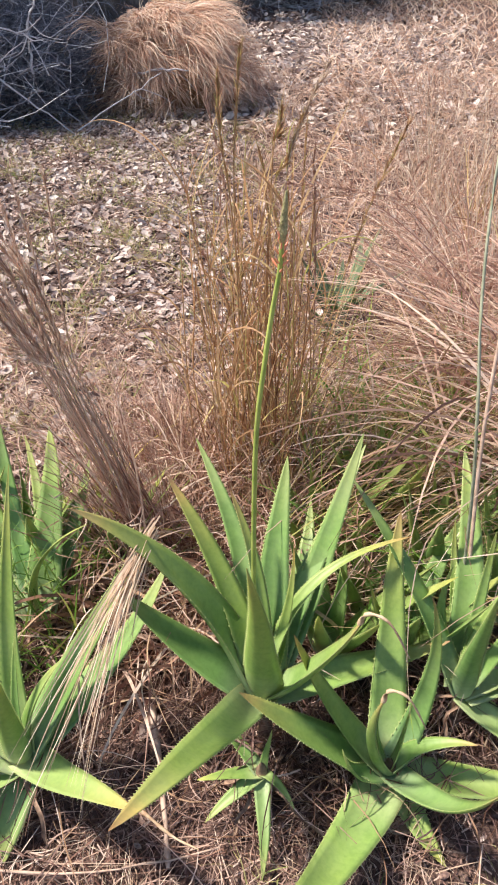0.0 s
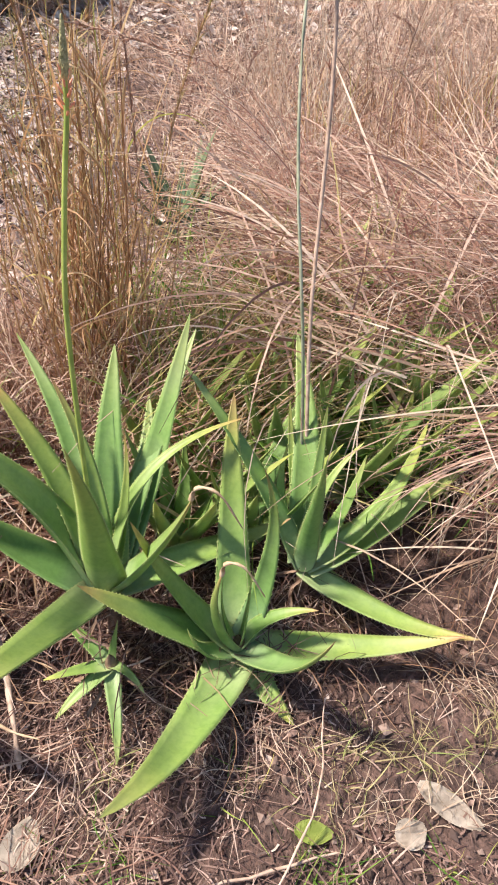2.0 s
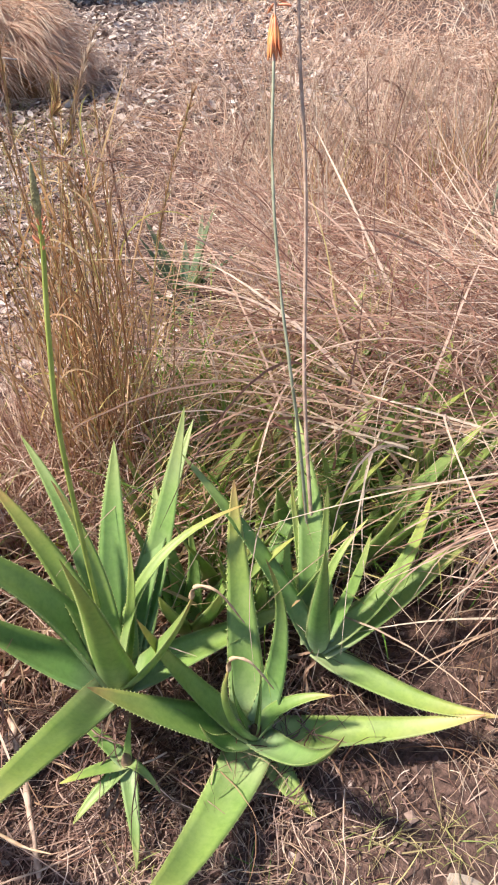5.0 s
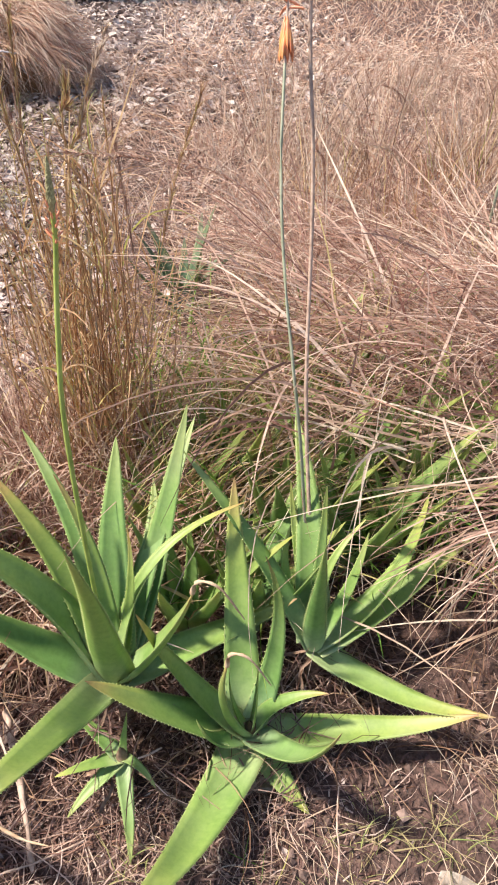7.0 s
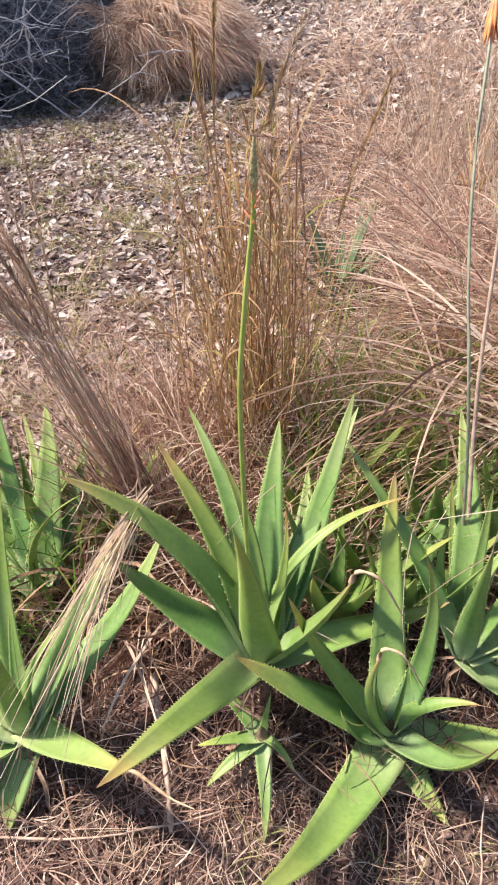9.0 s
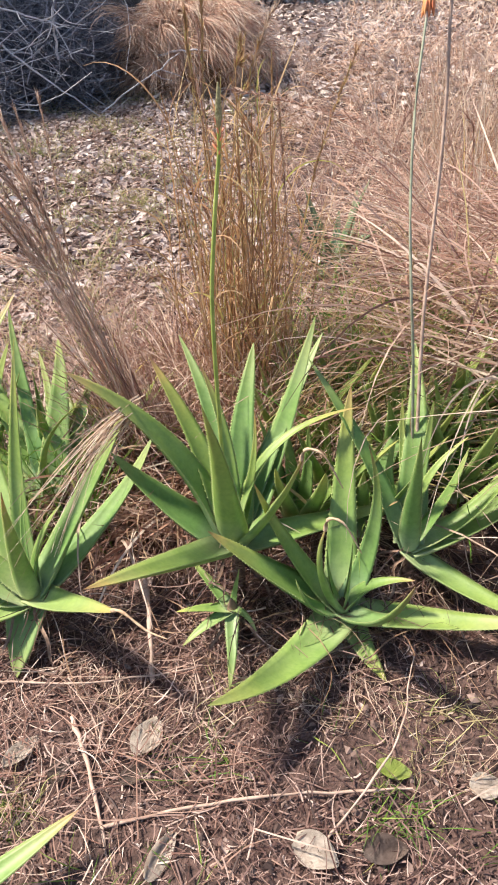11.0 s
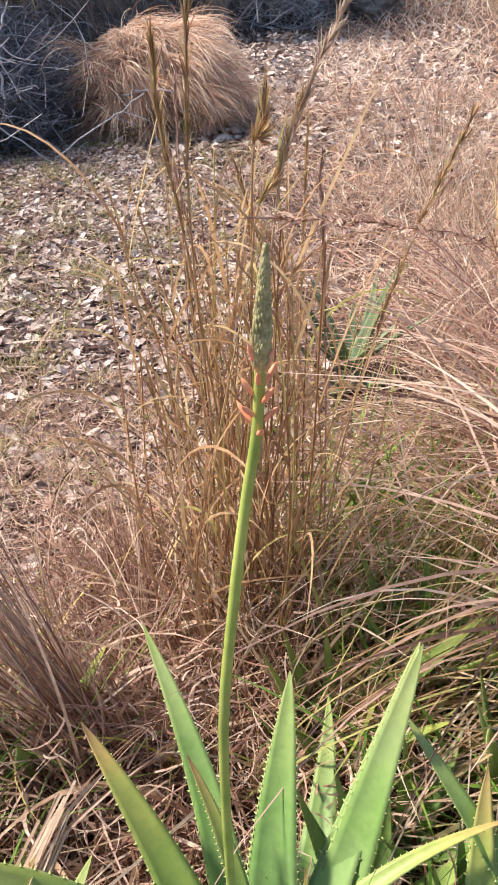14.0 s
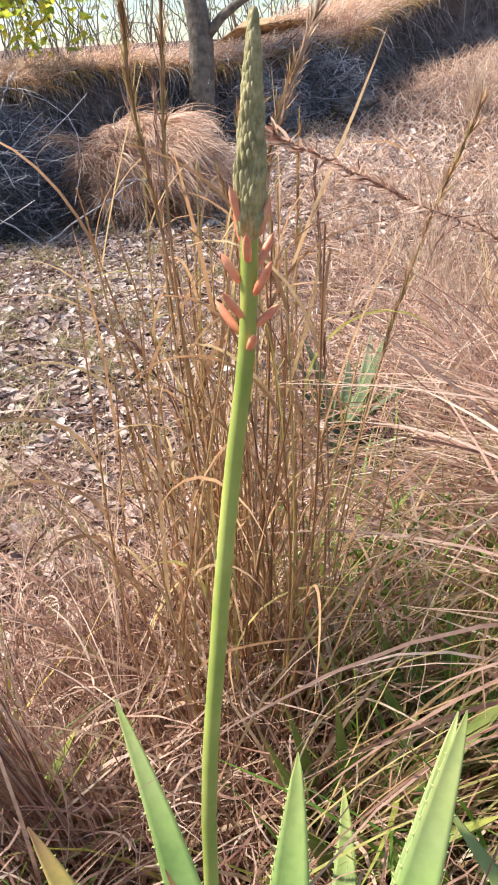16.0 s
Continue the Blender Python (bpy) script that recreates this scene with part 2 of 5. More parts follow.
def blades(name, roots, az, el0, el1, length, width, material, segs=5, side=0.0, flat=False):
    """Ribbon blades: each bends from elevation el0 to el1 (degrees) and swings sideways by side; one mesh."""
    roots = np.asarray(roots, float)
    n = len(roots)
    az, el0, el1, length, width, side = (np.broadcast_to(np.asarray(v, float), (n,)) for v in (az, el0, el1, length, width, side))
    s = np.linspace(0, 1, segs + 1)
    el = np.radians(el0[:, None] + (el1 - el0)[:, None] * s[None, :] ** 1.2)
    a = np.radians(az[:, None] + side[:, None] * s[None, :])
    d = np.stack([np.cos(el) * np.cos(a), np.cos(el) * np.sin(a), np.sin(el)], -1)
    step = (length / segs)[:, None, None] * 0.5 * (d[:, 1:] + d[:, :-1])
    pts = np.concatenate([roots[:, None], roots[:, None] + np.cumsum(step, 1)], 1)
    roll = rng.uniform(-1.2, 1.2, n) * (0.3 if flat else 1.0)
    lat = np.stack([-np.sin(a), np.cos(a), np.zeros_like(a)], -1)
    up = np.cross(d, lat)
    lat = lat * np.cos(roll)[:, None, None] + up * np.sin(roll)[:, None, None]
    taper = (1 - s ** 2.2) * 0.92 + 0.08
    off = lat * (0.5 * width[:, None] * taper[None, :])[..., None]
    verts = np.stack([pts - off, pts + off], 2).reshape(-1, 3)
    base = (np.arange(n) * (segs + 1) * 2)[:, None] + (np.arange(segs) * 2)[None, :]
    faces = np.stack([base, base + 1, base + 3, base + 2], -1).reshape(-1, 4)
    return raw_mesh(name, verts, faces, material)


def sheaf(name, roots, az, el0, el1, length, width, material, segs, side, k, loose=1.0):
    """Blades in bundles of k that share a root, a lean and a bend; one mesh."""
    m = len(roots)

    def each(v, dev):
        return np.repeat(np.broadcast_to(np.asarray(v, float), (m,)), k) + rng.normal(0, dev * loose, m * k)

    r = np.repeat(np.asarray(roots, float), k, 0) + rng.normal(0, 0.022 * loose, (m * k, 3)) * np.array([1, 1, 0.35])
    ln = np.repeat(np.broadcast_to(np.asarray(length, float), (m,)), k) * rng.uniform(0.55, 1.15, m * k)
    return blades(name, r, each(az, 13), each(el0, 9), each(el1, 13), ln, rng.uniform(width[0], width[1], m * k), material, segs, each(side, 18))


def tubes(name, paths, radii, material, sides=5):
    """Closed tubes along paths (n, k, 3) with radii (n, k); one mesh."""
    paths, radii = np.asarray(paths, float), np.asarray(radii, float)
    n, k, _ = paths.shape
    d = np.gradient(paths, axis=1)
    d /= np.linalg.norm(d, axis=2, keepdims=True) + 1e-9
    ref = np.where(np.abs(d[..., 2:3]) > 0.9, np.array([1.0, 0, 0]), np.array([0, 0, 1.0]))
    u = np.cross(d, ref)
    u /= np.linalg.norm(u, axis=2, keepdims=True) + 1e-9
    v = np.cross(d, u)
    ang = np.arange(sides) * 2 * np.pi / sides
    ring = u[:, :, None] * np.cos(ang)[None, None, :, None] + v[:, :, None] * np.sin(ang)[None, None, :, None]
    verts = (paths[:, :, None] + ring * radii[:, :, None, None]).reshape(-1, 3)
    i = (np.arange(n) * k * sides)[:, None, None] + (np.arange(k - 1) * sides)[None, :, None] + np.arange(sides)[None, None, :]
    j = (np.arange(n) * k * sides)[:, None, None] + (np.arange(k - 1) * sides)[None, :, None] + ((np.arange(sides) + 1) % sides)[None, None, :]
    faces = np.stack([i, j, j + sides, i + sides], -1).reshape(-1, 4)
    return raw_mesh(name, verts, faces, material)


def part(name, me, parent, label=""):
    ob = new(name, me)
    ob.parent = parent
    if label:
        ob["label"] = label
    return ob


def thing(name, label, category, place=(0, 0, 0), group="", kind=""):
    ob = new(name)
    ob.location = place
    ob.empty_display_size = 0.05
    return tagged(ob, label, category, group, kind)


def stuff(name, me, label, category):
    return tagged(new(name, me), label, category, kind="stuff")


def bezier(p0, p1, p2, k):
    s = np.linspace(0, 1, k)[:, None]
    return (1 - s) ** 2 * np.asarray(p0, float) + 2 * s * (1 - s) * np.asarray(p1, float) + s * s * np.asarray(p2, float)


def wander(points, k):
    """A smooth path through points, k samples."""
    p = np.asarray(points, float)
    t = np.linspace(0, len(p) - 1, k)
    i = np.clip(t.astype(int), 0, len(p) - 2)
    f = (t - i)[:, None]
    m = np.gradient(p, axis=0)
    return ((2 * f ** 3 - 3 * f ** 2 + 1) * p[i] + (f ** 3 - 2 * f ** 2 + f) * m[i] + (-2 * f ** 3 + 3 * f ** 2) * p[i + 1] + (f ** 3 - f ** 2) * m[i + 1])


# ---------------------------------------------------------------- ground and bank
def spread(lo, hi, fine_lo, fine_hi, step):
    inner = np.arange(fine_lo, fine_hi, step)
    left = fine_lo - np.cumsum(step * 1.25 ** np.arange(1, 60))
    right = inner[-1] + np.cumsum(step * 1.25 ** np.arange(1, 60))
    return np.concatenate([left[left > lo][::-1], inner, right[right < hi]])


gx, gy = spread(-900, 900, -3, 3.5, 0.05), spread(-300, 2000, -1.5, 8, 0.05)
X, Y = np.meshgrid(gx, gy)
grit = np.array([[noise.fractal((x * 5, y * 5, 0), 1.0, 2.0, 4) if -3.5 < x < 4 and -2 < y < 5 else 0.0 for x in gx] for y in gy])
Z = height(X, Y) + 0.016 * grit
gv = np.stack([X, Y, Z], -1).reshape(-1, 3)
ii = np.arange(len(gy) - 1)[:, None] * len(gx) + np.arange(len(gx) - 1)[None, :]
gf = np.stack([ii, ii + 1, ii + 1 + len(gx), ii + len(gx)], -1).reshape(-1, 4)
ground = new("ground", raw_mesh("ground", gv, gf, SOIL))
tagged(ground, "dry reddish-brown bare soil with straw and grit", "ground", kind="structure")

# the embankment at the back: a foot line and a height along it
FOOT = [(-9.0, 5.6), (-5.0, 6.6), (-3.0, 7.5), (-1.9, 8.7), (-0.6, 10.0), (0.5, 11.0), (1.45, 11.5), (2.1, 12.7), (4.6, 13.6), (14.0, 16.0)]
RISE = [1.3, 1.15, 1.0, 0.93, 0.82, 0.86, 0.90, 0.95, 1.05, 1.3]
K = 160
foot = wander([(*p, 0) for p in FOOT], K)
rise = np.interp(np.linspace(0, 9, K), range(10), RISE)
nrm = np.gradient(foot, axis=0)
nrm = np.stack([-nrm[:, 1], nrm[:, 0], 0 * nrm[:, 0]], -1)
nrm /= np.linalg.norm(nrm, axis=1, keepdims=True)
prof = [(-0.25, -0.15), (0.05, 0.02), (0.20, 0.30), (0.24, 0.55), (0.20, 0.78), (0.14, 0.92), (0.32, 1.0), (0.7, 1.02), (1.3, 1.02), (2.2, 0.95), (3.6, 0.1)]
bv = []
for i in range(K):
    for o, h in prof:
        q = foot[i] + nrm[i] * o
        wob = 0.10 * noise.fractal((q.tolist()[0] * 1.7, q.tolist()[1] * 1.7, h * 3), 1.0, 2.0, 4)
        bv.append((q[0] + nrm[i][0] * wob, q[1] + nrm[i][1] * wob, float(height(foot[i][0], foot[i][1])) + h * rise[i] * (1 + 0.8 * wob)))
bv = np.array(bv)
kk = len(prof)
ii = np.arange(K - 1)[:, None] * kk + np.arange(kk - 1)[None, :]
bf = np.stack([ii, ii + 1, ii + 1 + kk, ii + kk], -1).reshape(-1, 4)
bank_mesh = raw_mesh("bank", bv, bf, BANK)
bank_mesh.materials.append(TURF)
for poly in bank_mesh.polygons:
    poly.material_index = 1 if poly.index % (kk - 1) >= 5 else 0
bank = new("bank", bank_mesh)
tagged(bank, "dark earth embankment behind the clearing, overgrown with dry grass", "embankment", kind="structure")


def on_bank(n, lo, hi):
    """Random places on the bank between two profile points, with the outward way."""
    i = rng.integers(0, K - 1, n)
    f = rng.uniform(0, 1, n)[:, None]
    w = rng.uniform(lo, hi, n)
    j = np.clip(w.astype(int), 0, kk - 2)
    g = (w - j)[:, None]
    grid = bv.reshape(K, kk, 3)
    p = (grid[i, j] * (1 - f) + grid[i + 1, j] * f) * (1 - g) + (grid[i, j + 1] * (1 - f) + grid[i + 1, j + 1] * f) * g
    return p, np.degrees(np.arctan2(-nrm[i, 1], -nrm[i, 0]))


p, a = on_bank(14000, 5.0, 8.4)
stuff("bank_grass", blades("bank_grass", p, a + rng.normal(0, 60, 14000), rng.uniform(20, 85, 14000), rng.uniform(-70, 20, 14000), rng.uniform(0.12, 0.38, 14000), 0.008, HAYSTRAW, 4), "dry golden grass growing along the edge of the embankment", "grass")
p, a = on_bank(4200, 4.6, 6.0)
stuff("bank_fringe", sheaf("bank_fringe", p[:700], a[:700] + rng.normal(0, 30, 700), rng.uniform(-20, 40, 700), rng.uniform(-95, -70, 700), rng.uniform(0.15, 0.42, 700), (0.005, 0.010), GOLD, 5, rng.normal(0, 20, 700), 9, 1.2), "dry golden grass fringe hanging over the lip of the bank", "grass")
p, a = on_bank(5200, 1.0, 5.4)
stuff("bank_roots", blades("bank_roots", p, a + rng.normal(0, 50, 5200), rng.uniform(-80, 40, 5200), rng.uniform(-95, -50, 5200), rng.uniform(0.15, 0.55, 5200), 0.007, SHADETWIG, 4, rng.normal(0, 40, 5200)), "dead roots and stems hanging on the bank face, coloured dark as its shade", "roots")
p, a = on_bank(1500, 1.0, 5.6)
stuff("bank_roots", blades("bank_roots", p, a + rng.normal(0, 60, 1500), rng.uniform(-80, 60, 1500), rng.uniform(-95, -30, 1500), rng.uniform(0.2, 0.7, 1500), 0.006, TWIG, 5, rng.normal(0, 60, 1500)), "grey bare roots trailing down the bank face", "roots")


# ---------------------------------------------------------------- brushwood, hay, trees
def brush_pile(name, centre, size, n, label, material=None, reach=(0.25, 1.0), thick=(0.0015, 0.006)):
    c, sz = np.array(centre), np.array(size)
    a = rng.uniform(0, 360, n)
    r = np.sqrt(rng.uniform(0, 1, n))
    start = np.stack([c[0] + sz[0] * r * np.cos(np.radians(a)), c[1] + sz[1] * r * np.sin(np.radians(a)), np.zeros(n)], -1)
    top = sz[2] * (1 - 0.65 * r ** 2)
    start[:, 2] = height(start[:, 0], start[:, 1]) + top * rng.uniform(0.0, 1.0, n) ** 0.7
    k = 7
    az = np.radians(rng.uniform(0, 360, n))
    el = np.radians(rng.normal(5, 28, n))
    ln = rng.uniform(reach[0], reach[1], n)
    d = np.stack([np.cos(az) * np.cos(el), np.sin(az) * np.cos(el), np.sin(el)], -1)
    s = np.linspace(-0.5, 0.5, k)
    paths = start[:, None] + d[:, None] * (ln[:, None] * s)[..., None]
    bend = rng.normal(0, 0.16, (n, 1, 3)) * ln[:, None, None]
    paths = paths + bend * (1 - (2 * s) ** 2)[None, :, None] + np.cumsum(rng.normal(0, 0.012, (n, k, 3)), 1)
    paths[..., 2] = np.maximum(paths[..., 2], height(paths[..., 0], paths[..., 1]) + 0.01)
    rad = rng.uniform(thick[0], thick[1], n)[:, None] * np.linspace(1.0, 0.35, k)[None, :]
    return stuff(name, tubes(name, paths, rad, material or TWIG, 4), label, "brushwood")


brush_pile("brush_heap", (-2.48, 6.10, 0), (1.05, 0.95, 1.08), 420, "heap of tangled grey dry branches beside the hay", None, (0.3, 1.2), (0.002, 0.006))
# shade-coloured twigs fill the heaps so that their gaps read dark
brush_pile("brush_heap", (-2.50, 6.25, 0), (1.02, 0.90, 1.02), 5200, "fine twigs inside the brushwood heap, its inner shade put into their colour", SHADETWIG, (0.15, 0.8), (0.0015, 0.005))
brush_pile("brush_heap", (-3.05, 5.05, 0), (0.95, 0.75, 0.62), 2600, "low heap of fine twigs at the foot of the bank, coloured dark as shade", SHADETWIG, (0.15, 0.7), (0.0015, 0.004))
brush_pile("brush_heap", (-3.05, 5.0, 0), (0.95, 0.75, 0.66), 260, "grey branches lying over the low brushwood", None, (0.3, 1.0), (0.002, 0.005))
brush_pile("brush_heap", (-4.8, 5.4, 0), (1.2, 1.2, 1.2), 1300, "heap of tangled grey thorny branches on the ground", SHADETWIG)
brush_pile("brush_heap", (-0.1, 10.45, 0), (0.55, 0.3, 0.7), 340, "grey dead branches leaning on the bank", None, (0.25, 0.9), (0.003, 0.008))
brush_pile("brush_heap", (0.75, 11.0, 0), (0.5, 0.3, 0.85), 420, "grey dead branches hanging on the bank", None, (0.25, 0.9), (0.003, 0.008))
brush_pile("brush_heap", (0.35, 11.0, 0), (0.7, 0.3, 0.8), 1800, "tangled scrub against the bank, coloured dark as shade", SHADETWIG, (0.2, 0.7), (0.003, 0.007))


def bare_branch(points, r, forks, label):
    """A bleached dead branch with a few side twigs."""
    o = np.asarray(points[0], float)
    b = thing("dead_branch", label, "branch", tuple(points[0]), "dead branches by the brushwood")
    path = wander(np.asarray(points, float) - o, 18)
    path[1:-1] += rng.normal(0, 0.006, (16, 3))
    part("limb", tubes("limb", [path], [r * np.linspace(1.0, 0.35, 18)], TWIG, 7), b)
    for i in range(forks):
        q = path[rng.integers(5, 15)]
        d = rng.normal(0, 1, 3) * np.array([1, 0.5, 0.8])
        d /= np.linalg.norm(d)
        ln = rng.uniform(0.12, 0.32)
        part("twig", tubes("twig", [wander([q, q + d * ln * 0.5 + rng.normal(0, 0.02, 3), q + d * ln], 9)], [r * 0.5 * np.linspace(1.0, 0.3, 9)], TWIG, 5), b)
    return b


bare_branch([(-1.55, 5.35, 0.02), (-1.30, 5.38, 0.16), (-1.05, 5.42, 0.30), (-0.84, 5.5, 0.42)], 0.007, 2, "pale weathered branch leaning on the haystack")
bare_branch([(-2.45, 5.25, 0.85), (-2.15, 5.22, 0.62), (-1.80, 5.25, 0.32), (-1.45, 5.3, 0.04)], 0.011, 3, "long pale dry branch sloping down from the brushwood")
bare_branch([(-1.75, 5.45, 0.42), (-1.72, 5.4, 0.70), (-1.62, 5.42, 0.92), (-1.52, 5.5, 1.10)], 0.010, 4, "bleached forked branch standing out of the brushwood")
bare_branch([(-2.5, 5.3, 0.75), (-2.2, 5.25, 0.80), (-1.85, 5.3, 0.72), (-1.6, 5.4, 0.62)], 0.010, 3, "bleached crooked branch lying over the brushwood")
bare_branch([(-2.35, 5.2, 0.10), (-2.25, 5.15, 0.45), (-2.22, 5.2, 0.75), (-2.05, 5.25, 1.0)], 0.009, 4, "bleached upright branch in the brushwood")
bare_branch([(-1.2, 6.0, 0.30), (-1.0, 5.85, 0.38), (-0.8, 5.8, 0.40), (-0.66, 5.8, 0.38)], 0.012, 1, "pale branch poking out of the hay")

# hay stack: a slumped core under combed straw
hay = thing("haystack", "slumped heap of dry reddish-golden hay on the ground", "haystack", (-0.83, 6.38, 0.04))
HS = (0.60, 0.46, 0.70)
bm = bmesh.new()
bmesh.ops.create_icosphere(bm, subdivisions=5, radius=1.0)
for v in bm.verts:
    c = v.co.copy()
    w = 1 + 0.10 * noise.fractal(c * 2.2, 1.0, 2.0, 4)
    flare = 1.0 - 0.18 * max(0.0, c.z)
    v.co = Vector((c.x * HS[0] * w * flare * 0.9, c.y * HS[1] * w * flare * 0.9, (max(c.z, -0.1)) * HS[2] * w * 0.92))
me = bpy.data.meshes.new("core")
bm.to_mesh(me)
bm.free()
me.materials.append(HAY)
part("core", me, hay)
n = 210
th, ph = rng.uniform(0, 2 * np.pi, n), np.arcsin(rng.uniform(0.0, 0.9, n))
root = np.stack([np.cos(th) * np.cos(ph) * HS[0], np.sin(th) * np.cos(ph) * HS[1], np.sin(ph) * HS[2]], -1) * rng.uniform(0.86, 1.06, n)[:, None]
out = np.degrees(np.arctan2(root[:, 1], root[:, 0]))
part("hanging_straw", sheaf("hanging_straw", root, out + rng.normal(15, 50, n), rng.uniform(-60, 40, n), rng.uniform(-100, -30, n), rng.uniform(0.14, 0.45, n), (0.003, 0.007), HAYSTRAW, 6, rng.normal(0, 60, n), 34, 1.6), hay, "tangled straw hanging down the sides")
n = 340
x = rng.uniform(-0.50, 0.30, n)
root = np.stack([x, rng.uniform(-0.42, 0.30, n), HS[2] * (1.0 - 1.1 * np.abs(x + 0.10) ** 2) + rng.uniform(-0.20, 0.04, n)], -1)
root[:, 2] -= 1.1 * np.clip(np.abs(root[:, 1]) - 0.22, 0, 1)
part("top_straw", sheaf("top_straw", root, rng.normal(-26, 26, n), rng.normal(4, 12, n), rng.normal(-58, 18, n), rng.uniform(0.20, 0.52, n), (0.003, 0.0065), HAYSTRAW, 7, rng.normal(-10, 28, n), 40, 1.0), hay, "sun-bleached long straw flowing over the top")
n = 70
root = np.stack([rng.uniform(-0.56, -0.26, n), rng.uniform(-0.38, 0.2, n), rng.uniform(0.10, 0.60, n)], -1)
part("ragged_straw", sheaf("ragged_straw", root, rng.normal(205, 26, n), rng.normal(0, 20, n), rng.normal(-48, 22, n), rng.uniform(0.14, 0.40, n), (0.004, 0.008), STRAW, 6, rng.normal(0, 30, n), 30, 1.5), hay, "ragged straw ends sticking out of the side")
n = 26
root = np.stack([rng.uniform(-0.35, 0.45, n), rng.uniform(-0.2, 0.2, n), rng.uniform(0.60, 0.70, n)], -1)
part("stray_straw", sheaf("stray_straw", root, rng.normal(20, 40, n), rng.normal(28, 14, n), rng.normal(0, 22, n), rng.uniform(0.15, 0.35, n), (0.003, 0.006), HAYSTRAW, 6, rng.normal(0, 30, n), 5, 2.0), hay, "stray straws standing out of the heap")


def tree(name, base, trunk, radius, limbs, crown, leaves, label, leaf_mat=None):
    t = thing(name, label, "tree", tuple(base))
    path = wander(trunk, 14)
    part("trunk", tubes("trunk", [path], [radius * np.linspace(1.15, 0.6, 14)], BARK, 12), t)
    for pts, r in limbs:
        part("limb", tubes("limb", [wander(pts, 10)], [r * np.linspace(1.0, 0.35, 10)], BARK, 8), t)
    if leaves:
        c, sz = np.array(crown[0]), np.array(crown[1])
        k = leaves // 14
        q = rng.normal(0, 0.5, (k, 3)) * sz + c
        q = np.repeat(q, 14, 0) + rng.normal(0, 0.10, (k * 14, 3))
        part("crown", blades("crown", q, rng.uniform(0, 360, len(q)), rng.uniform(-50, 30, len(q)), rng.uniform(-80, 0, len(q)), rng.uniform(0.06, 0.13, len(q)), rng.uniform(0.04, 0.07, len(q)), leaf_mat or FOLIAGE, 3), t, "sparse yellow-green leaves")
        tw = q[::14]
        ends = np.stack([tw, tw + (c - tw) * 0.5 + rng.normal(0, 0.1, tw.shape), path[rng.integers(7, 14, len(tw))]], 1)
        paths = np.stack([wander(e, 7) for e in ends])
        if len(tw) > 60:
            tagged(part("branching", tubes("branching", paths, np.linspace(0.004, 0.014, 7)[None, :] * np.ones((len(tw), 1)), BARK, 4), t), kind="stuff")
        else:
            for q in paths:
                part("twig", tubes("twig", [q], [np.linspace(0.003, 0.010, 7)], BARK, 4), t)
    return t


tree("tree", (-0.80, 9.75, 0.42), [(0, 0, -0.2), (0.02, 0, 0.5), (0.05, 0, 1.0), (-0.05, 0.05, 1.6), (-0.45, 0.4, 2.6), (-1.2, 1.3, 4.0)], 0.15,
     [([(0.05, 0, 0.95), (0.35, -0.05, 1.25), (0.75, -0.1, 1.5), (1.1, -0.1, 2.1), (1.5, 0, 2.6)], 0.06), ([(0.0, 0, 1.4), (0.25, 0.1, 2.0), (0.3, 0.2, 3.2)], 0.08)],
     ((-1.3, 1.5, 4.7), (1.3, 1.1, 0.7)), 3600, "grey-barked tree with a forked trunk behind the haystack")
tree("sapling", (-2.9, 8.9, 1.2), [(0, 0, -0.2), (0.03, 0, 0.6), (-0.02, 0, 1.4), (0.1, 0, 2.2)], 0.03, [([(0, 0, 0.6), (0.3, 0, 1.0), (0.5, 0, 1.6)], 0.015)],
     ((0.4, 0, 0.70), (1.1, 0.4, 0.40)), 560, "thin sapling with yellow-green leaves on the bank")
tree("sapling", (-4.4, 8.7, 1.3), [(0, 0, -0.2), (0.03, 0, 0.6), (0.1, 0, 1.4), (0.0, 0, 2.4)], 0.035, [([(0, 0, 0.7), (-0.3, 0, 1.1), (-0.5, 0, 1.8)], 0.015)],
     ((0.3, 0, 0.80), (1.3, 0.6, 0.5)), 700, "thin sapling with yellow-green leaves on the bank")
tree("sapling", (7.5, 15.5, 2.4), [(0, 0, -0.2), (0.03, 0, 0.6), (0.1, 0, 1.2), (0.0, 0, 1.8)], 0.04, [([(0, 0, 0.5), (0.3, 0, 0.9), (0.5, 0, 1.3)], 0.02)],
     ((0.0, 0, 0.9), (1.6, 0.8, 0.8)), 2000, "bushy green sapling on the far bank")

# out-of-view trees, crowns set towards the sun to throw shade on the brushwood
for tx, ty, tz in ((-5.2, 7.4, 1.0), (-7.0, 7.6, 1.2)):
    tree("tree", (tx, ty, tz), [(0, 0, -0.3), (0.05, 0, 0.8), (-0.05, 0.05, 1.8), (0.1, 0, 2.8)], 0.12, [([(0, 0, 1.2), (0.5, 0, 1.9), (0.9, 0.1, 2.9)], 0.06), ([(0, 0, 1.5), (-0.5, 0.1, 2.2), (-0.8, 0.2, 3.2)], 0.06)],
         ((0.75, -0.7, 2.5), (1.1, 1.2, 0.7)), 9800, "unseen leafy tree added on the bank to shade the brushwood")

n = 1900
q = np.stack([rng.uniform(-22, 20, n), rng.uniform(32, 46, n), 1.5 + rng.uniform(0, 1, n) ** 1.5 * 7.0], -1)
q[:, 2] *= 0.72 + 0.28 * np.sin(q[:, 0] * 0.55) * np.sin(q[:, 0] * 0.23 + 1)
q[:, 2] += height(q[:, 0], q[:, 1])
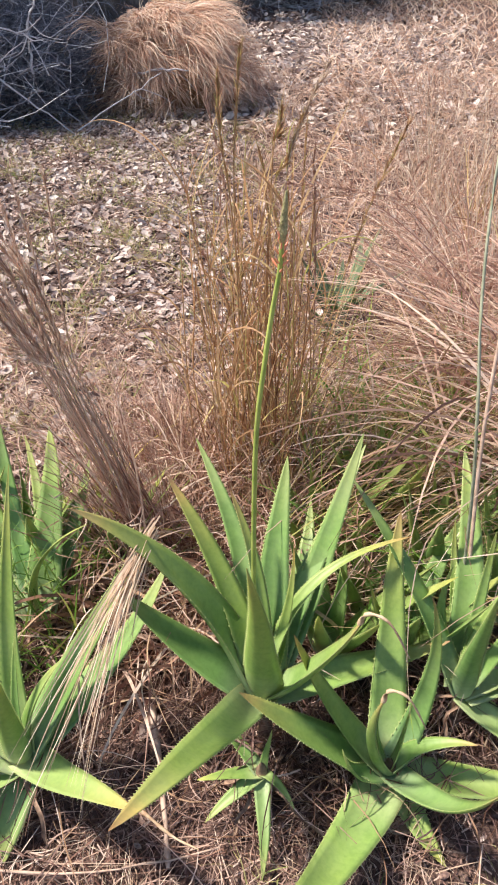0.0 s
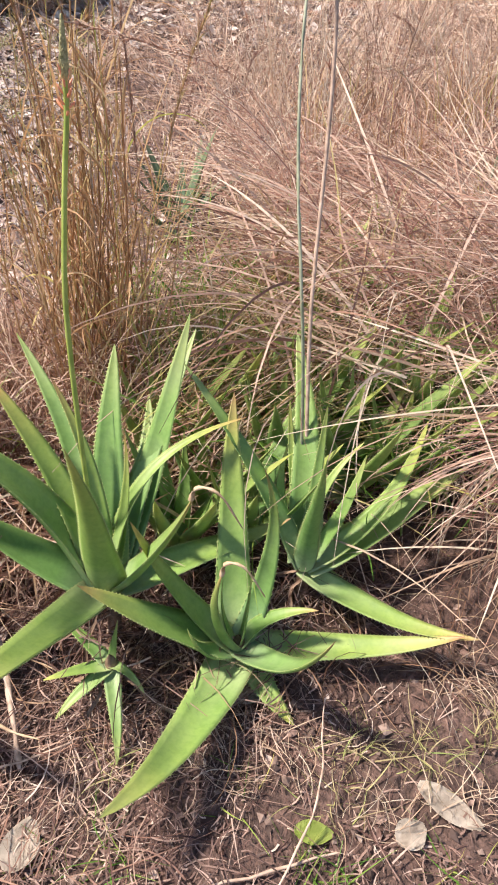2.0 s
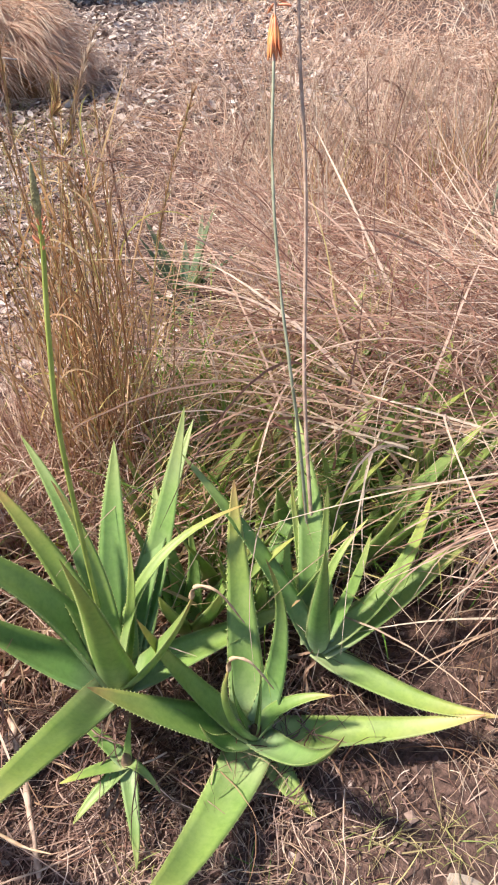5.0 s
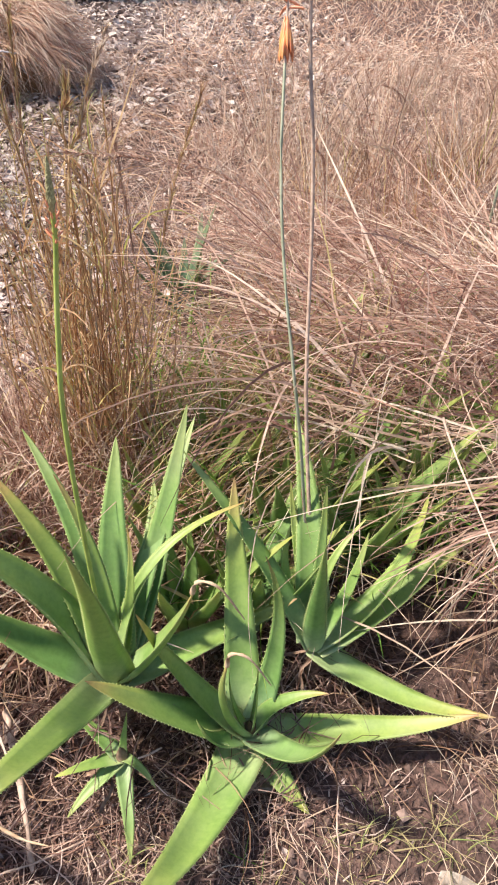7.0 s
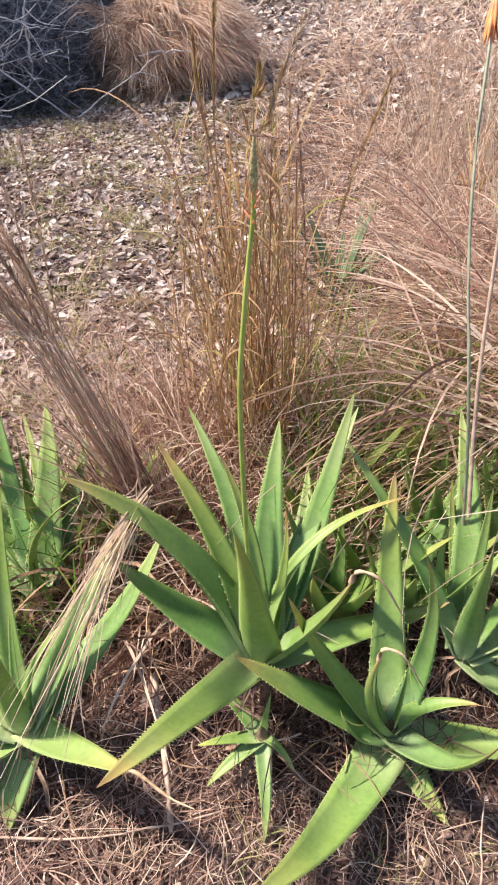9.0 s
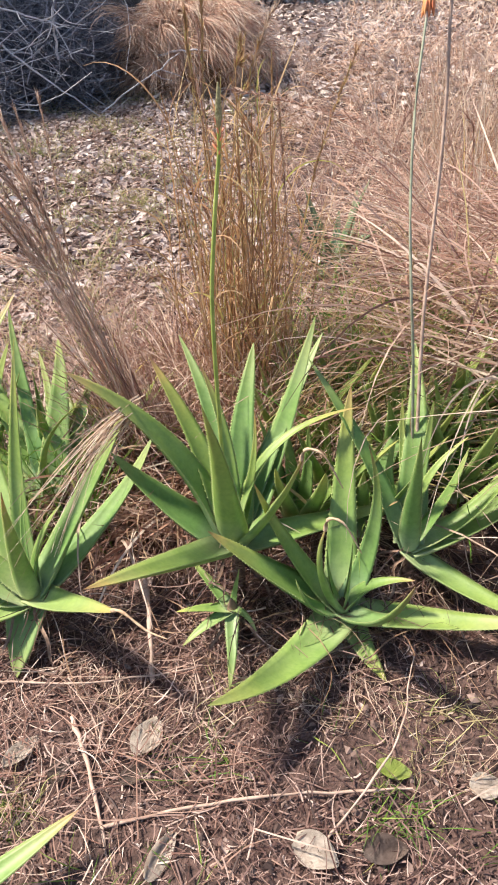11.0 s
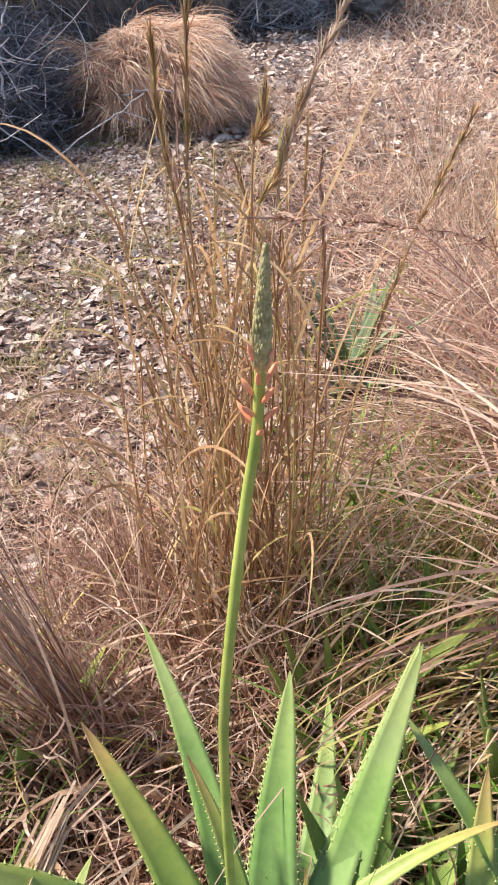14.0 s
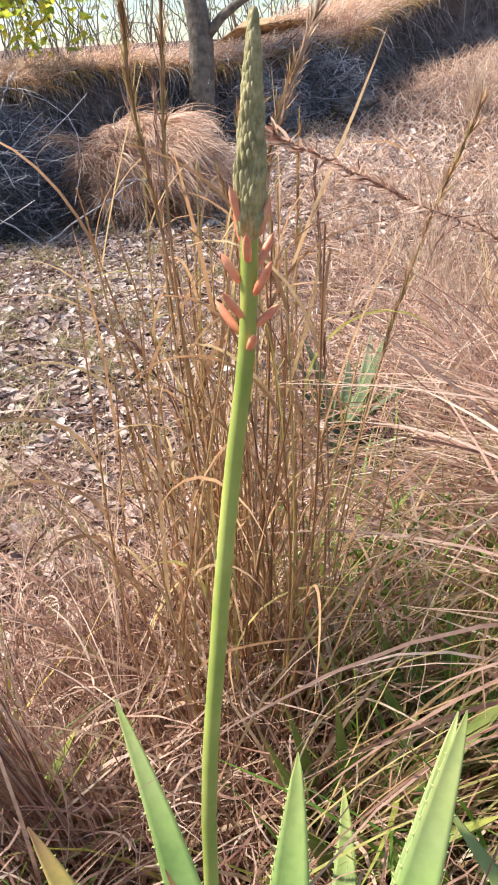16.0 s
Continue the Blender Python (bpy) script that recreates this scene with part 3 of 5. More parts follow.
stuff("far_trees", blades("far_trees", q, rng.uniform(0, 360, n), rng.uniform(-40, 40, n), rng.uniform(-60, 10, n), rng.uniform(0.15, 0.4, n), rng.uniform(0.10, 0.25, n), HAZE, 3), "distant green trees beyond the bank, paled by haze put into their colour", "woods")

n = 520
q = np.stack([rng.uniform(-9, 9, n), rng.uniform(13.5, 20, n), np.zeros(n)], -1)
q[:, 2] = 0.8 + height(q[:, 0], q[:, 1]) * 0.7
k = 8
rise_to = np.stack([rng.normal(0, 0.45, n), rng.normal(0, 0.3, n), rng.uniform(0.7, 2.6, n)], -1)
s = np.linspace(0, 1, k)
paths = q[:, None] + rise_to[:, None] * s[None, :, None] + np.cumsum(rng.normal(0, 0.06, (n, k, 3)), 1)
stuff("bare_thicket", tubes("bare_thicket", paths, rng.uniform(0.006, 0.018, n)[:, None] * np.linspace(1.0, 0.25, k)[None, :], BARK, 4), "thicket of bare grey saplings beyond the bank", "woods")

# ---------------------------------------------------------------- aloes: heart, then leaves as
# azimuth, elevation, reach, bow, sideways bow, width, drying (0 fresh, 1 dry tip, 2 withered end)
MAIN = ((0.114, 0.801, 0.176), [
    (-105, 79, 0.386, 0.0, 0.03, 0.078, 0),
    (132, 50, 0.407, 0.06, -0.06, 0.06, 1),
    (173, 52, 0.474, 0.12, -0.15, 0.084, 1),
    (169, 37, 0.304, -0.09, 0.03, 0.09, 0),
    (-114, 33, 0.463, 0.0, 0.0, 0.078, 1),
    (-22, 60, 0.311, -0.09, 0.0, 0.06, 2),
    (16, 5, 0.345, -0.03, 0.0, 0.078, 1),
    (58, 52, 0.475, -0.12, 0.0, 0.066, 0),
    (61, 41, 0.464, 0.06, 0.0, 0.054, 0),
    (34, 36, 0.368, 0.35, 0.19, 0.030, 1),
    (84, 49, 0.405, 0.10, 0.0, 0.076, 0),
    (66, 67, 0.274, -0.12, -0.06, 0.029, 1),
    (113, 37, 0.466, 0.06, -0.09, 0.054, 0),
    (112, 61, 0.361, 0.03, -0.12, 0.033, 1),
    (78, 17, 0.393, -0.15, -0.09, 0.066, 0),
])
FRONT = ((0.334, 0.731, 0.066), [
    (88, 52, 0.446, 0.0, 0.03, 0.072, 1),
    (157, 54, 0.318, -0.09, 0.03, 0.055, 1),
    (67, 74, 0.357, -0.21, -0.15, 0.05, 1),
    (-57, 53, 0.324, -0.21, -0.03, 0.055, 1),
    (-180, 38, 0.324, 0.0, 0.03, 0.084, 1),
    (-125, 18, 0.396, -0.09, 0.09, 0.09, 0),
    (-140, 80, 0.258, -0.18, -0.09, 0.038, 2),
    (-8, 8, 0.397, -0.09, 0.0, 0.072, 1),
    (-58, -17, 0.165, 0.06, -0.05, 0.062, 0),
    (-155, 52, 0.16, -0.26, 0.13, 0.045, 0),
    (170, 81, 0.191, -0.12, 0.0, 0.02, 0),
    (3, 86, 0.21, -0.03, -0.03, 0.02, 0),
    (-1, 33, 0.162, 0.24, 0.15, 0.038, 1),
])
RIGHT = ((0.469, 0.851, 0.126), [
    (139, 50, 0.44, 0.1, 0.0, 0.05, 0),
    (-33, -1, 0.335, -0.12, -0.09, 0.06, 1),
    (-99, 80, 0.33, 0.03, 0.0, 0.048, 0),
    (31, 38, 0.353, -0.18, -0.15, 0.05, 0),
    (20, 18, 0.376, -0.06, 0.0, 0.084, 0),
    (37, 55, 0.238, -0.03, -0.09, 0.033, 0),
    (87, 41, 0.446, 0.12, -0.03, 0.072, 0),
    (95, 51, 0.307, -0.12, 0.0, 0.028, 0),
    (74, 64, 0.305, -0.12, 0.0, 0.028, 0),
    (46, 51, 0.254, 0.24, 0.15, 0.026, 0),
    (108, 64, 0.239, -0.21, 0.15, 0.031, 0),
])
LEFT = ((-0.291, 0.691, 0.116), [
    (86, 67, 0.51, 0.0, 0.06, 0.054, 0),
    (119, 30, 0.5, 0.06, 0.06, 0.078, 0),
    (42, 50, 0.45, -0.03, 0.03, 0.072, 1),
    (165, 46, 0.337, -0.12, -0.03, 0.048, 0),
    (171, 22, 0.38, 0.06, 0.03, 0.084, 0),
    (-168, 6, 0.305, -0.06, -0.03, 0.072, 1),
    (-137, 13, 0.148, -0.21, 0.15, 0.058, 0),
    (-30, 25, 0.3, 0.0, -0.03, 0.066, 2),
    (-92, -36, 0.165, 0.10, -0.03, 0.095, 0),
    (-41, 82, 0.30, 0.04, -0.04, 0.05, 1),
    (75, 73, 0.262, 0.06, 0.03, 0.024, 0),
    (31, 62, 0.22, 0.15, 0.09, 0.033, 0),
    (48, 32, 0.4, -0.06, -0.09, 0.072, 0),
])
FORKED = ((-0.692, 1.005, 0.16), [
    (118, 51, 0.5, -0.03, 0.06, 0.085, 1),
    (-15, 18, 0.24, 0.25, 0.10, 0.06, 2),
    (79, 42, 0.5, 0.15, 0.09, 0.043, 0),
    (163, 48, 0.256, -0.03, -0.03, 0.072, 0),
    (-173, 19, 0.181, -0.06, 0.03, 0.066, 0),
    (-22, 28, 0.25, 0.09, 0.03, 0.048, 0),
    (112, 39, 0.34, 0.06, 0.0, 0.033, 0),
    (80, 20, 0.6, -0.06, 0.06, 0.054, 1),
    (50, 42, 0.475, 0.03, 0.0, 0.048, 1),
])
MIDDLE = ((-0.372, 1.009, 0.08), [
    (130, 20, 0.87, 0.12, -0.03, 0.033, 0),
    (113, 43, 0.5, -0.03, 0.03, 0.048, 0),
    (71, 42, 0.343, -0.06, -0.06, 0.054, 0),
    (92, 44, 0.403, 0.09, -0.09, 0.084, 0),
    (-19, 61, 0.374, 0.24, -0.06, 0.029, 0),
    (106, 30, 0.42, -0.06, -0.09, 0.042, 0),
    (133, 33, 0.45, 0.03, -0.06, 0.072, 0),
    (99, 19, 0.4, -0.15, -0.12, 0.06, 0),
    (159, 34, 0.38, -0.06, 0.0, 0.06, 0),
])
NEAR = ((-0.309, 0.073, 0.06), [
    (42, 7, 0.323, -0.03, 0.03, 0.06, 1),
    (84, 51, 0.231, 0.15, 0.15, 0.06, 0),
    (0, 63, 0.25, 0.0, 0.03, 0.054, 1),
    (122, 63, 0.135, 0.0, -0.03, 0.048, 1),
    (130, 70, 0.255, 0.06, 0.03, 0.06, 0),
    (-158, 57, 0.167, -0.03, 0.03, 0.06, 0),
    (-71, 33, 0.164, -0.03, 0.0, 0.06, 0),
])
PUP = ((0.115, 0.70, 0.085), [
    (-86, -24, 0.155, 0.14, 0.04, 0.030, 0),
    (195, 8, 0.11, 0.12, 0.0, 0.026, 0),
    (-140, -14, 0.12, 0.14, 0.0, 0.030, 0),
    (-50, 12, 0.09, 0.24, 0.10, 0.018, 0),
    (140, 24, 0.13, 0.06, 0.0, 0.028, 0),
    (60, 68, 0.09, 0.0, 0.0, 0.018, 0),
])
BEHIND = ((0.669, 1.242, 0.08), [
    (40, 70, 0.319, 0.03, 0.06, 0.072, 0),
    (171, 69, 0.29, -0.06, 0.06, 0.048, 0),
    (14, 71, 0.212, 0.06, 0.0, 0.072, 0),
    (26, 60, 0.322, 0.09, -0.03, 0.048, 0),
    (81, 74, 0.281, -0.06, -0.03, 0.054, 0),
    (-30, 53, 0.151, -0.15, 0.0, 0.033, 0),
    (151, 44, 0.386, 0.03, 0.03, 0.048, 0),
    (-21, 39, 0.222, -0.09, -0.03, 0.06, 0),
])
FAR = ((0.31, 2.44, 0.02), [
    (69, 46, 0.38, -0.06, -0.03, 0.06, 0),
    (30, 66, 0.40, 0.03, 0.09, 0.065, 0),
    (-10, 72, 0.36, 0.03, 0.05, 0.06, 0),
    (-160, 52, 0.34, -0.12, 0.0, 0.06, 0),
    (130, 58, 0.36, 0.05, 0.0, 0.055, 0),
    (-54, 30, 0.26, 0.0, 0.0, 0.055, 0),
    (-108, 24, 0.24, 0.0, 0.0, 0.055, 0),
])


def leaf_mesh(heart, row, material=None):
    az, el, reach, bow, sideways, width, dry = row
    a, e = radians(az), radians(el)
    d = np.array([math.cos(e) * math.cos(a), math.cos(e) * math.sin(a), math.sin(e)])
    lat = np.array([-math.sin(a), math.cos(a), 0.0])
    up = np.cross(d, lat)
    if up[2] < 0:
        up = -up
    tip = d * reach
    mid = tip * 0.5 + up * bow * reach + lat * sideways * reach
    n = 22
    p = bezier((0, 0, 0), mid, tip, n)
    t = np.gradient(p, axis=0)
    t /= np.linalg.norm(t, axis=1, keepdims=True)
    l = lat[None] - t * (t @ lat)[:, None]
    l /= np.linalg.norm(l, axis=1, keepdims=True)
    nn = np.cross(t, l)
    if nn[0] @ up < 0:
        nn = -nn
    s = np.linspace(0, 1, n)
    w = width * (1 - s) ** (1.1 if el > 64 else 0.78) * (1 + 0.32 * s) * (0.86 + 0.14 * np.clip(s / 0.12, 0, 1)) + 0.0012
    cross = [(-1, 0.0), (-0.62, -0.13), (-0.2, -0.2), (0.2, -0.2), (0.62, -0.13), (1, 0.0), (0.7, -0.26), (0.25, -0.40), (-0.25, -0.40), (-0.7, -0.26)]
    flat = 1 - 0.35 * s
    verts, uvs = [], []
    wobble = 0.05 * np.sin(np.linspace(0, 9, n) + az) * width
    for i in range(n):
        for u, h in cross:
            verts.append(p[i] + l[i] * (0.5 * w[i] * u + wobble[i] * 0.3) + nn[i] * (h * w[i] * flat[i] + wobble[i] * 0.15))
            uvs.append((0.5 + 0.5 * u, s[i]))
    k = len(cross)
    faces = []
    for i in range(n - 1):
        for j in range(k):
            q = (j + 1) % k
            faces.append((i * k + j, i * k + q, (i + 1) * k + q, (i + 1) * k + j))
    # horny teeth on both margins
    arc = np.concatenate([[0], np.cumsum(np.linalg.norm(np.diff(p, axis=0), axis=1))])
    total = arc[-1]
    for sgn in (-1, 1):
        x = 0.03
        while x < total * 0.93:
            i = min(int(np.searchsorted(arc, x)), n - 1)
            f = 0.0 if i == 0 else (x - arc[i - 1]) / (arc[i] - arc[i - 1])
            c = p[i - 1] * (1 - f) + p[i] * f
            ww = w[i - 1] * (1 - f) + w[i] * f
            wb = wobble[i - 1] * (1 - f) + wobble[i] * f
            ll, tt, mm = l[i], t[i], nn[i]
            size = 0.0026 * min(1.0, 0.35 + ww / 0.05)
            e0 = c + ll * (sgn * 0.5 * ww * 0.97 + wb * 0.3) + mm * wb * 0.15
            b = len(verts)
            verts += [e0 - tt * size * 0.7, e0 + tt * size * 0.7, e0 + mm * -size * 0.7, e0 + ll * sgn * size * 1.3 + tt * size * 0.8]
            uvs += [(0.5 + sgn * 0.5, x / total)] * 4
            faces += [(b, b + 1, b + 3, b + 3), (b + 1, b + 2, b + 3, b + 3), (b + 2, b, b + 3, b + 3)]
            x += 0.0105 + 0.004 * math.sin(x * 900 + az)
    me = bpy.data.meshes.new("leaf")
    me.from_pydata([tuple(v) for v in verts], [], [f if f[2] != f[3] else f[:3] for f in faces])
    layer = me.uv_layers.new(name="UVMap")
    idx = np.zeros(len(me.loops), dtype=np.int32)
    me.loops.foreach_get("vertex_index", idx)
    layer.data.foreach_set("uv", np.array(uvs, dtype=np.float32)[idx].ravel())
    me.polygons.foreach_set("use_smooth", np.full(len(me.polygons), True))
    me.materials.append(material or (ALOE_DRY if dry else ALOE))
    return me, p, t, lat


def aloe(spec, label, group="aloe plants", material=None):
    heart, rows = spec
    plant = thing("aloe_plant", label, "aloe", heart, group)
    g = float(height(heart[0], heart[1]))
    stem = wander([(0, 0, g - heart[2] - 0.03), (0.004, 0.004, (g - heart[2]) * 0.5), (0, 0, 0.03)], 6)
    part("stem", tubes("stem", [stem], [np.array([0.012, 0.013, 0.013, 0.013, 0.012, 0.001])], BROWNLEAF, 10), plant, "short brown stem sheathed in dead leaf bases")
    for i in range(5):
        aa = i * 2.4 + heart[0] * 7
        r0 = 0.07 + 0.06 * ((i * 0.618 + heart[1]) % 1.0)
        c, q = np.array([math.cos(aa), math.sin(aa), 0.0]), g - heart[2]
        path = wander([c * 0.010 + np.array([0, 0, -0.012]), c * r0 * 0.45 + np.array([0, 0, -0.022]), c * r0 * 1.0 + np.array([0.01, 0, q * 0.55]), c * r0 * 1.25 + np.array([0, 0.01, q + 0.006])], 12)
        wide = np.cross(np.gradient(path, axis=0), c + np.array([0, 0, 0.8]))
        wide /= np.linalg.norm(wide, axis=1, keepdims=True)
        ww = 0.0026 * np.sin(np.linspace(0.5, 3.0, 12))[:, None] + 0.001
        path = path + 0.006 * np.sin(np.linspace(0, 15, 12) + 2 * i)[:, None] * np.array([1.0, -0.6, 0.5])
        crinkle = 0.004 * np.sin(np.linspace(0, 21, 12) + i)[:, None] * np.array([0, 0, 1.0])
        v = np.stack([path - wide * ww, path + crinkle - np.array([0, 0, 0.004]), path + wide * ww], 1).reshape(-1, 3)
        k = np.arange(11)[:, None] * 3 + np.arange(2)[None, :]
        f = np.stack([k, k + 1, k + 4, k + 3], -1).reshape(-1, 4)
        part("dead_leaf_base", raw_mesh("dead_leaf_base", v, f, BROWNLEAF), plant, "shrivelled brown dead leaf")
    for row in rows:
        me, p, t, lat = leaf_mesh(heart, row, material)
        ob = part("leaf", me, plant, "leaf with a dried brown tip" if row[6] else "")
        if row[6] == 2:
            q0, dd = p[-2], t[-1]
            end = wander([q0, q0 + dd * 0.03, q0 + dd * 0.06 + np.array([0.02, -0.01, -0.03]), q0 + dd * 0.07 + np.array([0.05, -0.02, -0.10 if row[1] > 40 else -0.035])], 12)
            part("withered_tip", tubes("withered_tip", [end], [np.linspace(0.004, 0.001, 12) * (1 + 0.25 * np.sin(np.arange(12) * 2.2))], WILTED, 6), ob, "shrivelled straw-coloured tip")
    return plant


aloe(MAIN, "large bright green aloe rosette with a budding flower stalk")
aloe(FRONT, "bright green spreading aloe rosette with toothed leaves")
aloe(RIGHT, "green aloe with upright leaves half hidden in straw")
aloe(LEFT, "green aloe rosette with a broken dry-tipped leaf")
aloe(FORKED, "green aloe with long leaves beside a dry forked stem")
aloe(MIDDLE, "shaded green aloe with slender upright leaves")
aloe(NEAR, "small green aloe growing from bare soil")
aloe(PUP, "tiny aloe offset with drooping leaves")
aloe(BEHIND, "green aloe overgrown by dry grass")
for cx, cy, cz, turn, k, big in ((0.34, 1.36, 0.06, 20, 9, 1.0), (0.62, 1.62, 0.07, 75, 9, 1.0), (0.98, 1.38, 0.05, 140, 8, 0.9), (0.30, 1.08, 0.05, 50, 7, 0.8), (0.72, 1.12, 0.06, 10, 8, 0.85), (-0.46, 1.20, 0.04, 30, 8, 0.85), (-0.26, 1.18, 0.04, 110, 7, 0.8), (0.60, 1.10, 0.05, 35, 12, 1.1), (0.80, 1.24, 0.05, 95, 12, 1.1), (0.47, 1.16, 0.05, 60, 12, 1.05), (0.235, 0.98, 0.05, 15, 10, 0.95), (0.37, 0.97, 0.05, 80, 10, 0.9), (0.66, 1.36, 0.05, 5, 12, 1.1), (0.20, 1.22, 0.04, 45, 9, 0.95), (-0.62, 1.16, 0.04, 100, 8, 0.9)):
    fan = [(turn + i * 137.5, 52 + 30 * ((i * 0.618) % 1.0), big * (0.26 + 0.14 * ((i * 0.381) % 1.0)), 0.04 - 0.03 * (i % 4), 0.05 * (i % 3 - 1), big * (0.046 + 0.028 * ((i * 0.73) % 1.0)), 0) for i in range(k - 2)]
    aloe(((cx, cy, cz), fan), "shaded green aloe crowded by dry grass")
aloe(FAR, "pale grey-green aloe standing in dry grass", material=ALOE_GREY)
aloe(((0.30, 2.52, 0.03), [(20 + i * 137.5, 38 + 30 * ((i * 0.618) % 1.0), 0.22 + 0.06 * (i % 3), 0.02, 0.04 * (i % 3 - 1), 0.05, 0) for i in range(8)]), "grey-green aloe half buried in dry grass", material=ALOE_GREY)


# ---------------------------------------------------------------- flower stalks
def floret(name, base, d, length, r, material, parent, label="", lift=-0.12):
    base, d = np.asarray(base, float), np.asarray(d, float)
    d = d / np.linalg.norm(d)
    path = base + d * np.linspace(0, length, 7)[:, None] + np.array([0, 0, lift * length]) * (np.linspace(0, 1, 7) ** 2)[:, None]
    return part(name, tubes(name, [path], [r * np.array([0.1, 0.85, 1.0, 1.0, 0.95, 0.75, 0.04])], material, 7), parent, label)


def bud_stalk(points, r, head0, head1, head_r):
    """Green stalk with a tight cone of buds and a few coral florets below it."""
    st = thing("aloe_flower_stalk", "tall green aloe flower stalk with a tight grey-green bud", "flower stalk", tuple(points[0]))
    o = np.asarray(points[0], float)
    path = wander(np.asarray(points, float) - o, 24)
    part("stalk", tubes("stalk", [path], [r * np.linspace(1.2, 0.78, 24)], STALK, 12), st)
    a, b = np.asarray(head0, float) - o, np.asarray(head1, float) - o
    d = (b - a) / np.linalg.norm(b - a)
    s = np.linspace(0, 1, 16)
    core = a + (b - a) * s[:, None]
    part("bud_core", tubes("bud_core", [core], [head_r * (0.06 + 0.86 * np.clip(1 - s, 0, 1) ** 0.55 * np.clip(0.55 + s * 2.2, 0, 1))], BUD, 14), st)
    u = np.cross(d, (0, 1, 0))
    u /= np.linalg.norm(u)
    v = np.cross(d, u)
    scales = 240
    for i in range(scales):
        f = i / scales
        ang = i * 2.39996
        rr = head_r * (0.06 + 0.86 * (1 - f) ** 0.55 * min(1.0, 0.55 + f * 2.2))
        out = u * math.cos(ang) + v * math.sin(ang)
        base = a + (b - a) * (f * 0.93) + out * rr * 0.85
        floret("bud_scale", base, d + out * (0.16 + 0.10 * math.sin(i * 7.1)) * (1 - f), 0.0098 - 0.004 * f + 0.0012 * math.sin(i * 3.3), 0.00115 - 0.0004 * f, BUD, st)
    for z, side in ((0.585, 1), (0.66, -1), (0.73, 1), (0.805, 1), (0.872, -1)):
        k = int(np.argmin(np.abs(path[:, 2] + o[2] - z)))
        floret("bract", path[k] + u * side * r * 0.8, u * side * 0.25 + d, 0.008, 0.0007, WILTED, st, "small dry brown bract")
    for i in range(12):
        ang = i * 2.39996 + 0.6
        out = u * math.cos(ang) + v * math.sin(ang)
        base = a + d * (0.004 - 0.0036 * i) + out * r * 0.6
        f = i / 11
        floret("floret", base, out * (0.5 + 0.5 * f + 0.15 * math.sin(i * 5.0)) + d * (1.1 - 0.35 * f), 0.0125 - 0.002 * math.sin(i * 3.0), 0.0015, CORAL, st, "small coral-pink open floret", 0.10)
    return st


def torch_stalk(points, r, top_len, label, petals=26, big=1.0):
    """Grey-green stalk with a torch of drooping orange florets."""
    st = thing("aloe_flower_stalk", label, "flower stalk", tuple(points[0]))
    o = np.asarray(points[0], float)
    path = wander(np.asarray(points, float) - o, 24)
    part("stalk", tubes("stalk", [path], [r * np.linspace(1.2, 0.8, 24)], GREYSTALK, 8), st)
    top = path[-1]
    d = path[-1] - path[-3]
    d /= np.linalg.norm(d)
    part("tip", tubes("tip", [top + d * np.linspace(-0.01, top_len, 8)[:, None]], [r * np.linspace(0.9, 0.35, 8)], DRYSTEM, 8), st)
    u = np.cross(d, (0, 1, 0))
    u /= np.linalg.norm(u)
    v = np.cross(d, u)
    for i in range(petals):
        f = i / petals
        ang = i * 2.39996
        out = u * math.cos(ang) + v * math.sin(ang)
        if f < 0.45:
            floret("floret", top + d * (0.036 + 0.045 * f) * big + out * 0.002, out * (0.16 + 0.10 * math.sin(i * 5.1)) - d, 0.043 * big, 0.0031 * big, ORANGE, st, "drooping tubular orange floret")
        else:
            floret("floret", top + d * (0.064 * big + (f - 0.45) / 0.55 * (top_len - 0.07 * big)) + out * 0.002, out + d * (0.12 + 0.15 * math.sin(i * 3.7)), (0.027 - 0.010 * (f - 0.45)) * big, 0.0021 * big, CORAL, st, "short spreading coral-pink floret", -0.25)
    return st


bud_stalk([(0.097, 0.845, 0.17), (0.094, 0.87, 0.42), (0.0975, 0.885, 0.65), (0.1095, 0.897, 0.775), (0.1185, 0.903, 0.845), (0.1262, 0.904, 0.895), (0.1290, 0.904, 0.938)], 0.0035, (0.1285, 0.904, 0.930), (0.1325, 0.9045, 0.992), 0.0051)
torch_stalk([(0.475, 0.92, 0.06), (0.478, 1.0, 0.241), (0.465, 1.03, 0.45), (0.448, 1.06, 0.62), (0.441, 1.12, 0.745), (0.441, 1.18, 0.89), (0.455, 1.25, 1.03)], 0.0028, 0.165, "slim grey-green aloe stalk with orange tubular flowers", 48)


def dry_stem(name, runs, r, label):
    st = thing(name, label, "dry stem", tuple(runs[0][0]))
    o = np.asarray(runs[0][0], float)
    for i, pts in enumerate(runs):
        path = wander(np.asarray(pts, float) - o, 18)
        path = path + 0.003 * np.sin(np.linspace(0, 14, 18))[:, None] * np.array([1, 0.4, 0])
        part("stem" if i == 0 else "branch", tubes("stem", [path], [r * (1 if i == 0 else 0.7) * np.linspace(1.1, 0.7, 18)], DRYSTEM, 8), st)
    return st


dry_stem("dry_flower_stem", [[(0.478, 0.93, 0.0), (0.485, 1.0, 0.241), (0.488, 1.10, 0.50), (0.493, 1.17, 0.725), (0.499, 1.23, 0.925), (0.500, 1.28, 1.06), (0.50, 1.33, 1.20)]], 0.0037, "tall leafless brown dry flower stem")
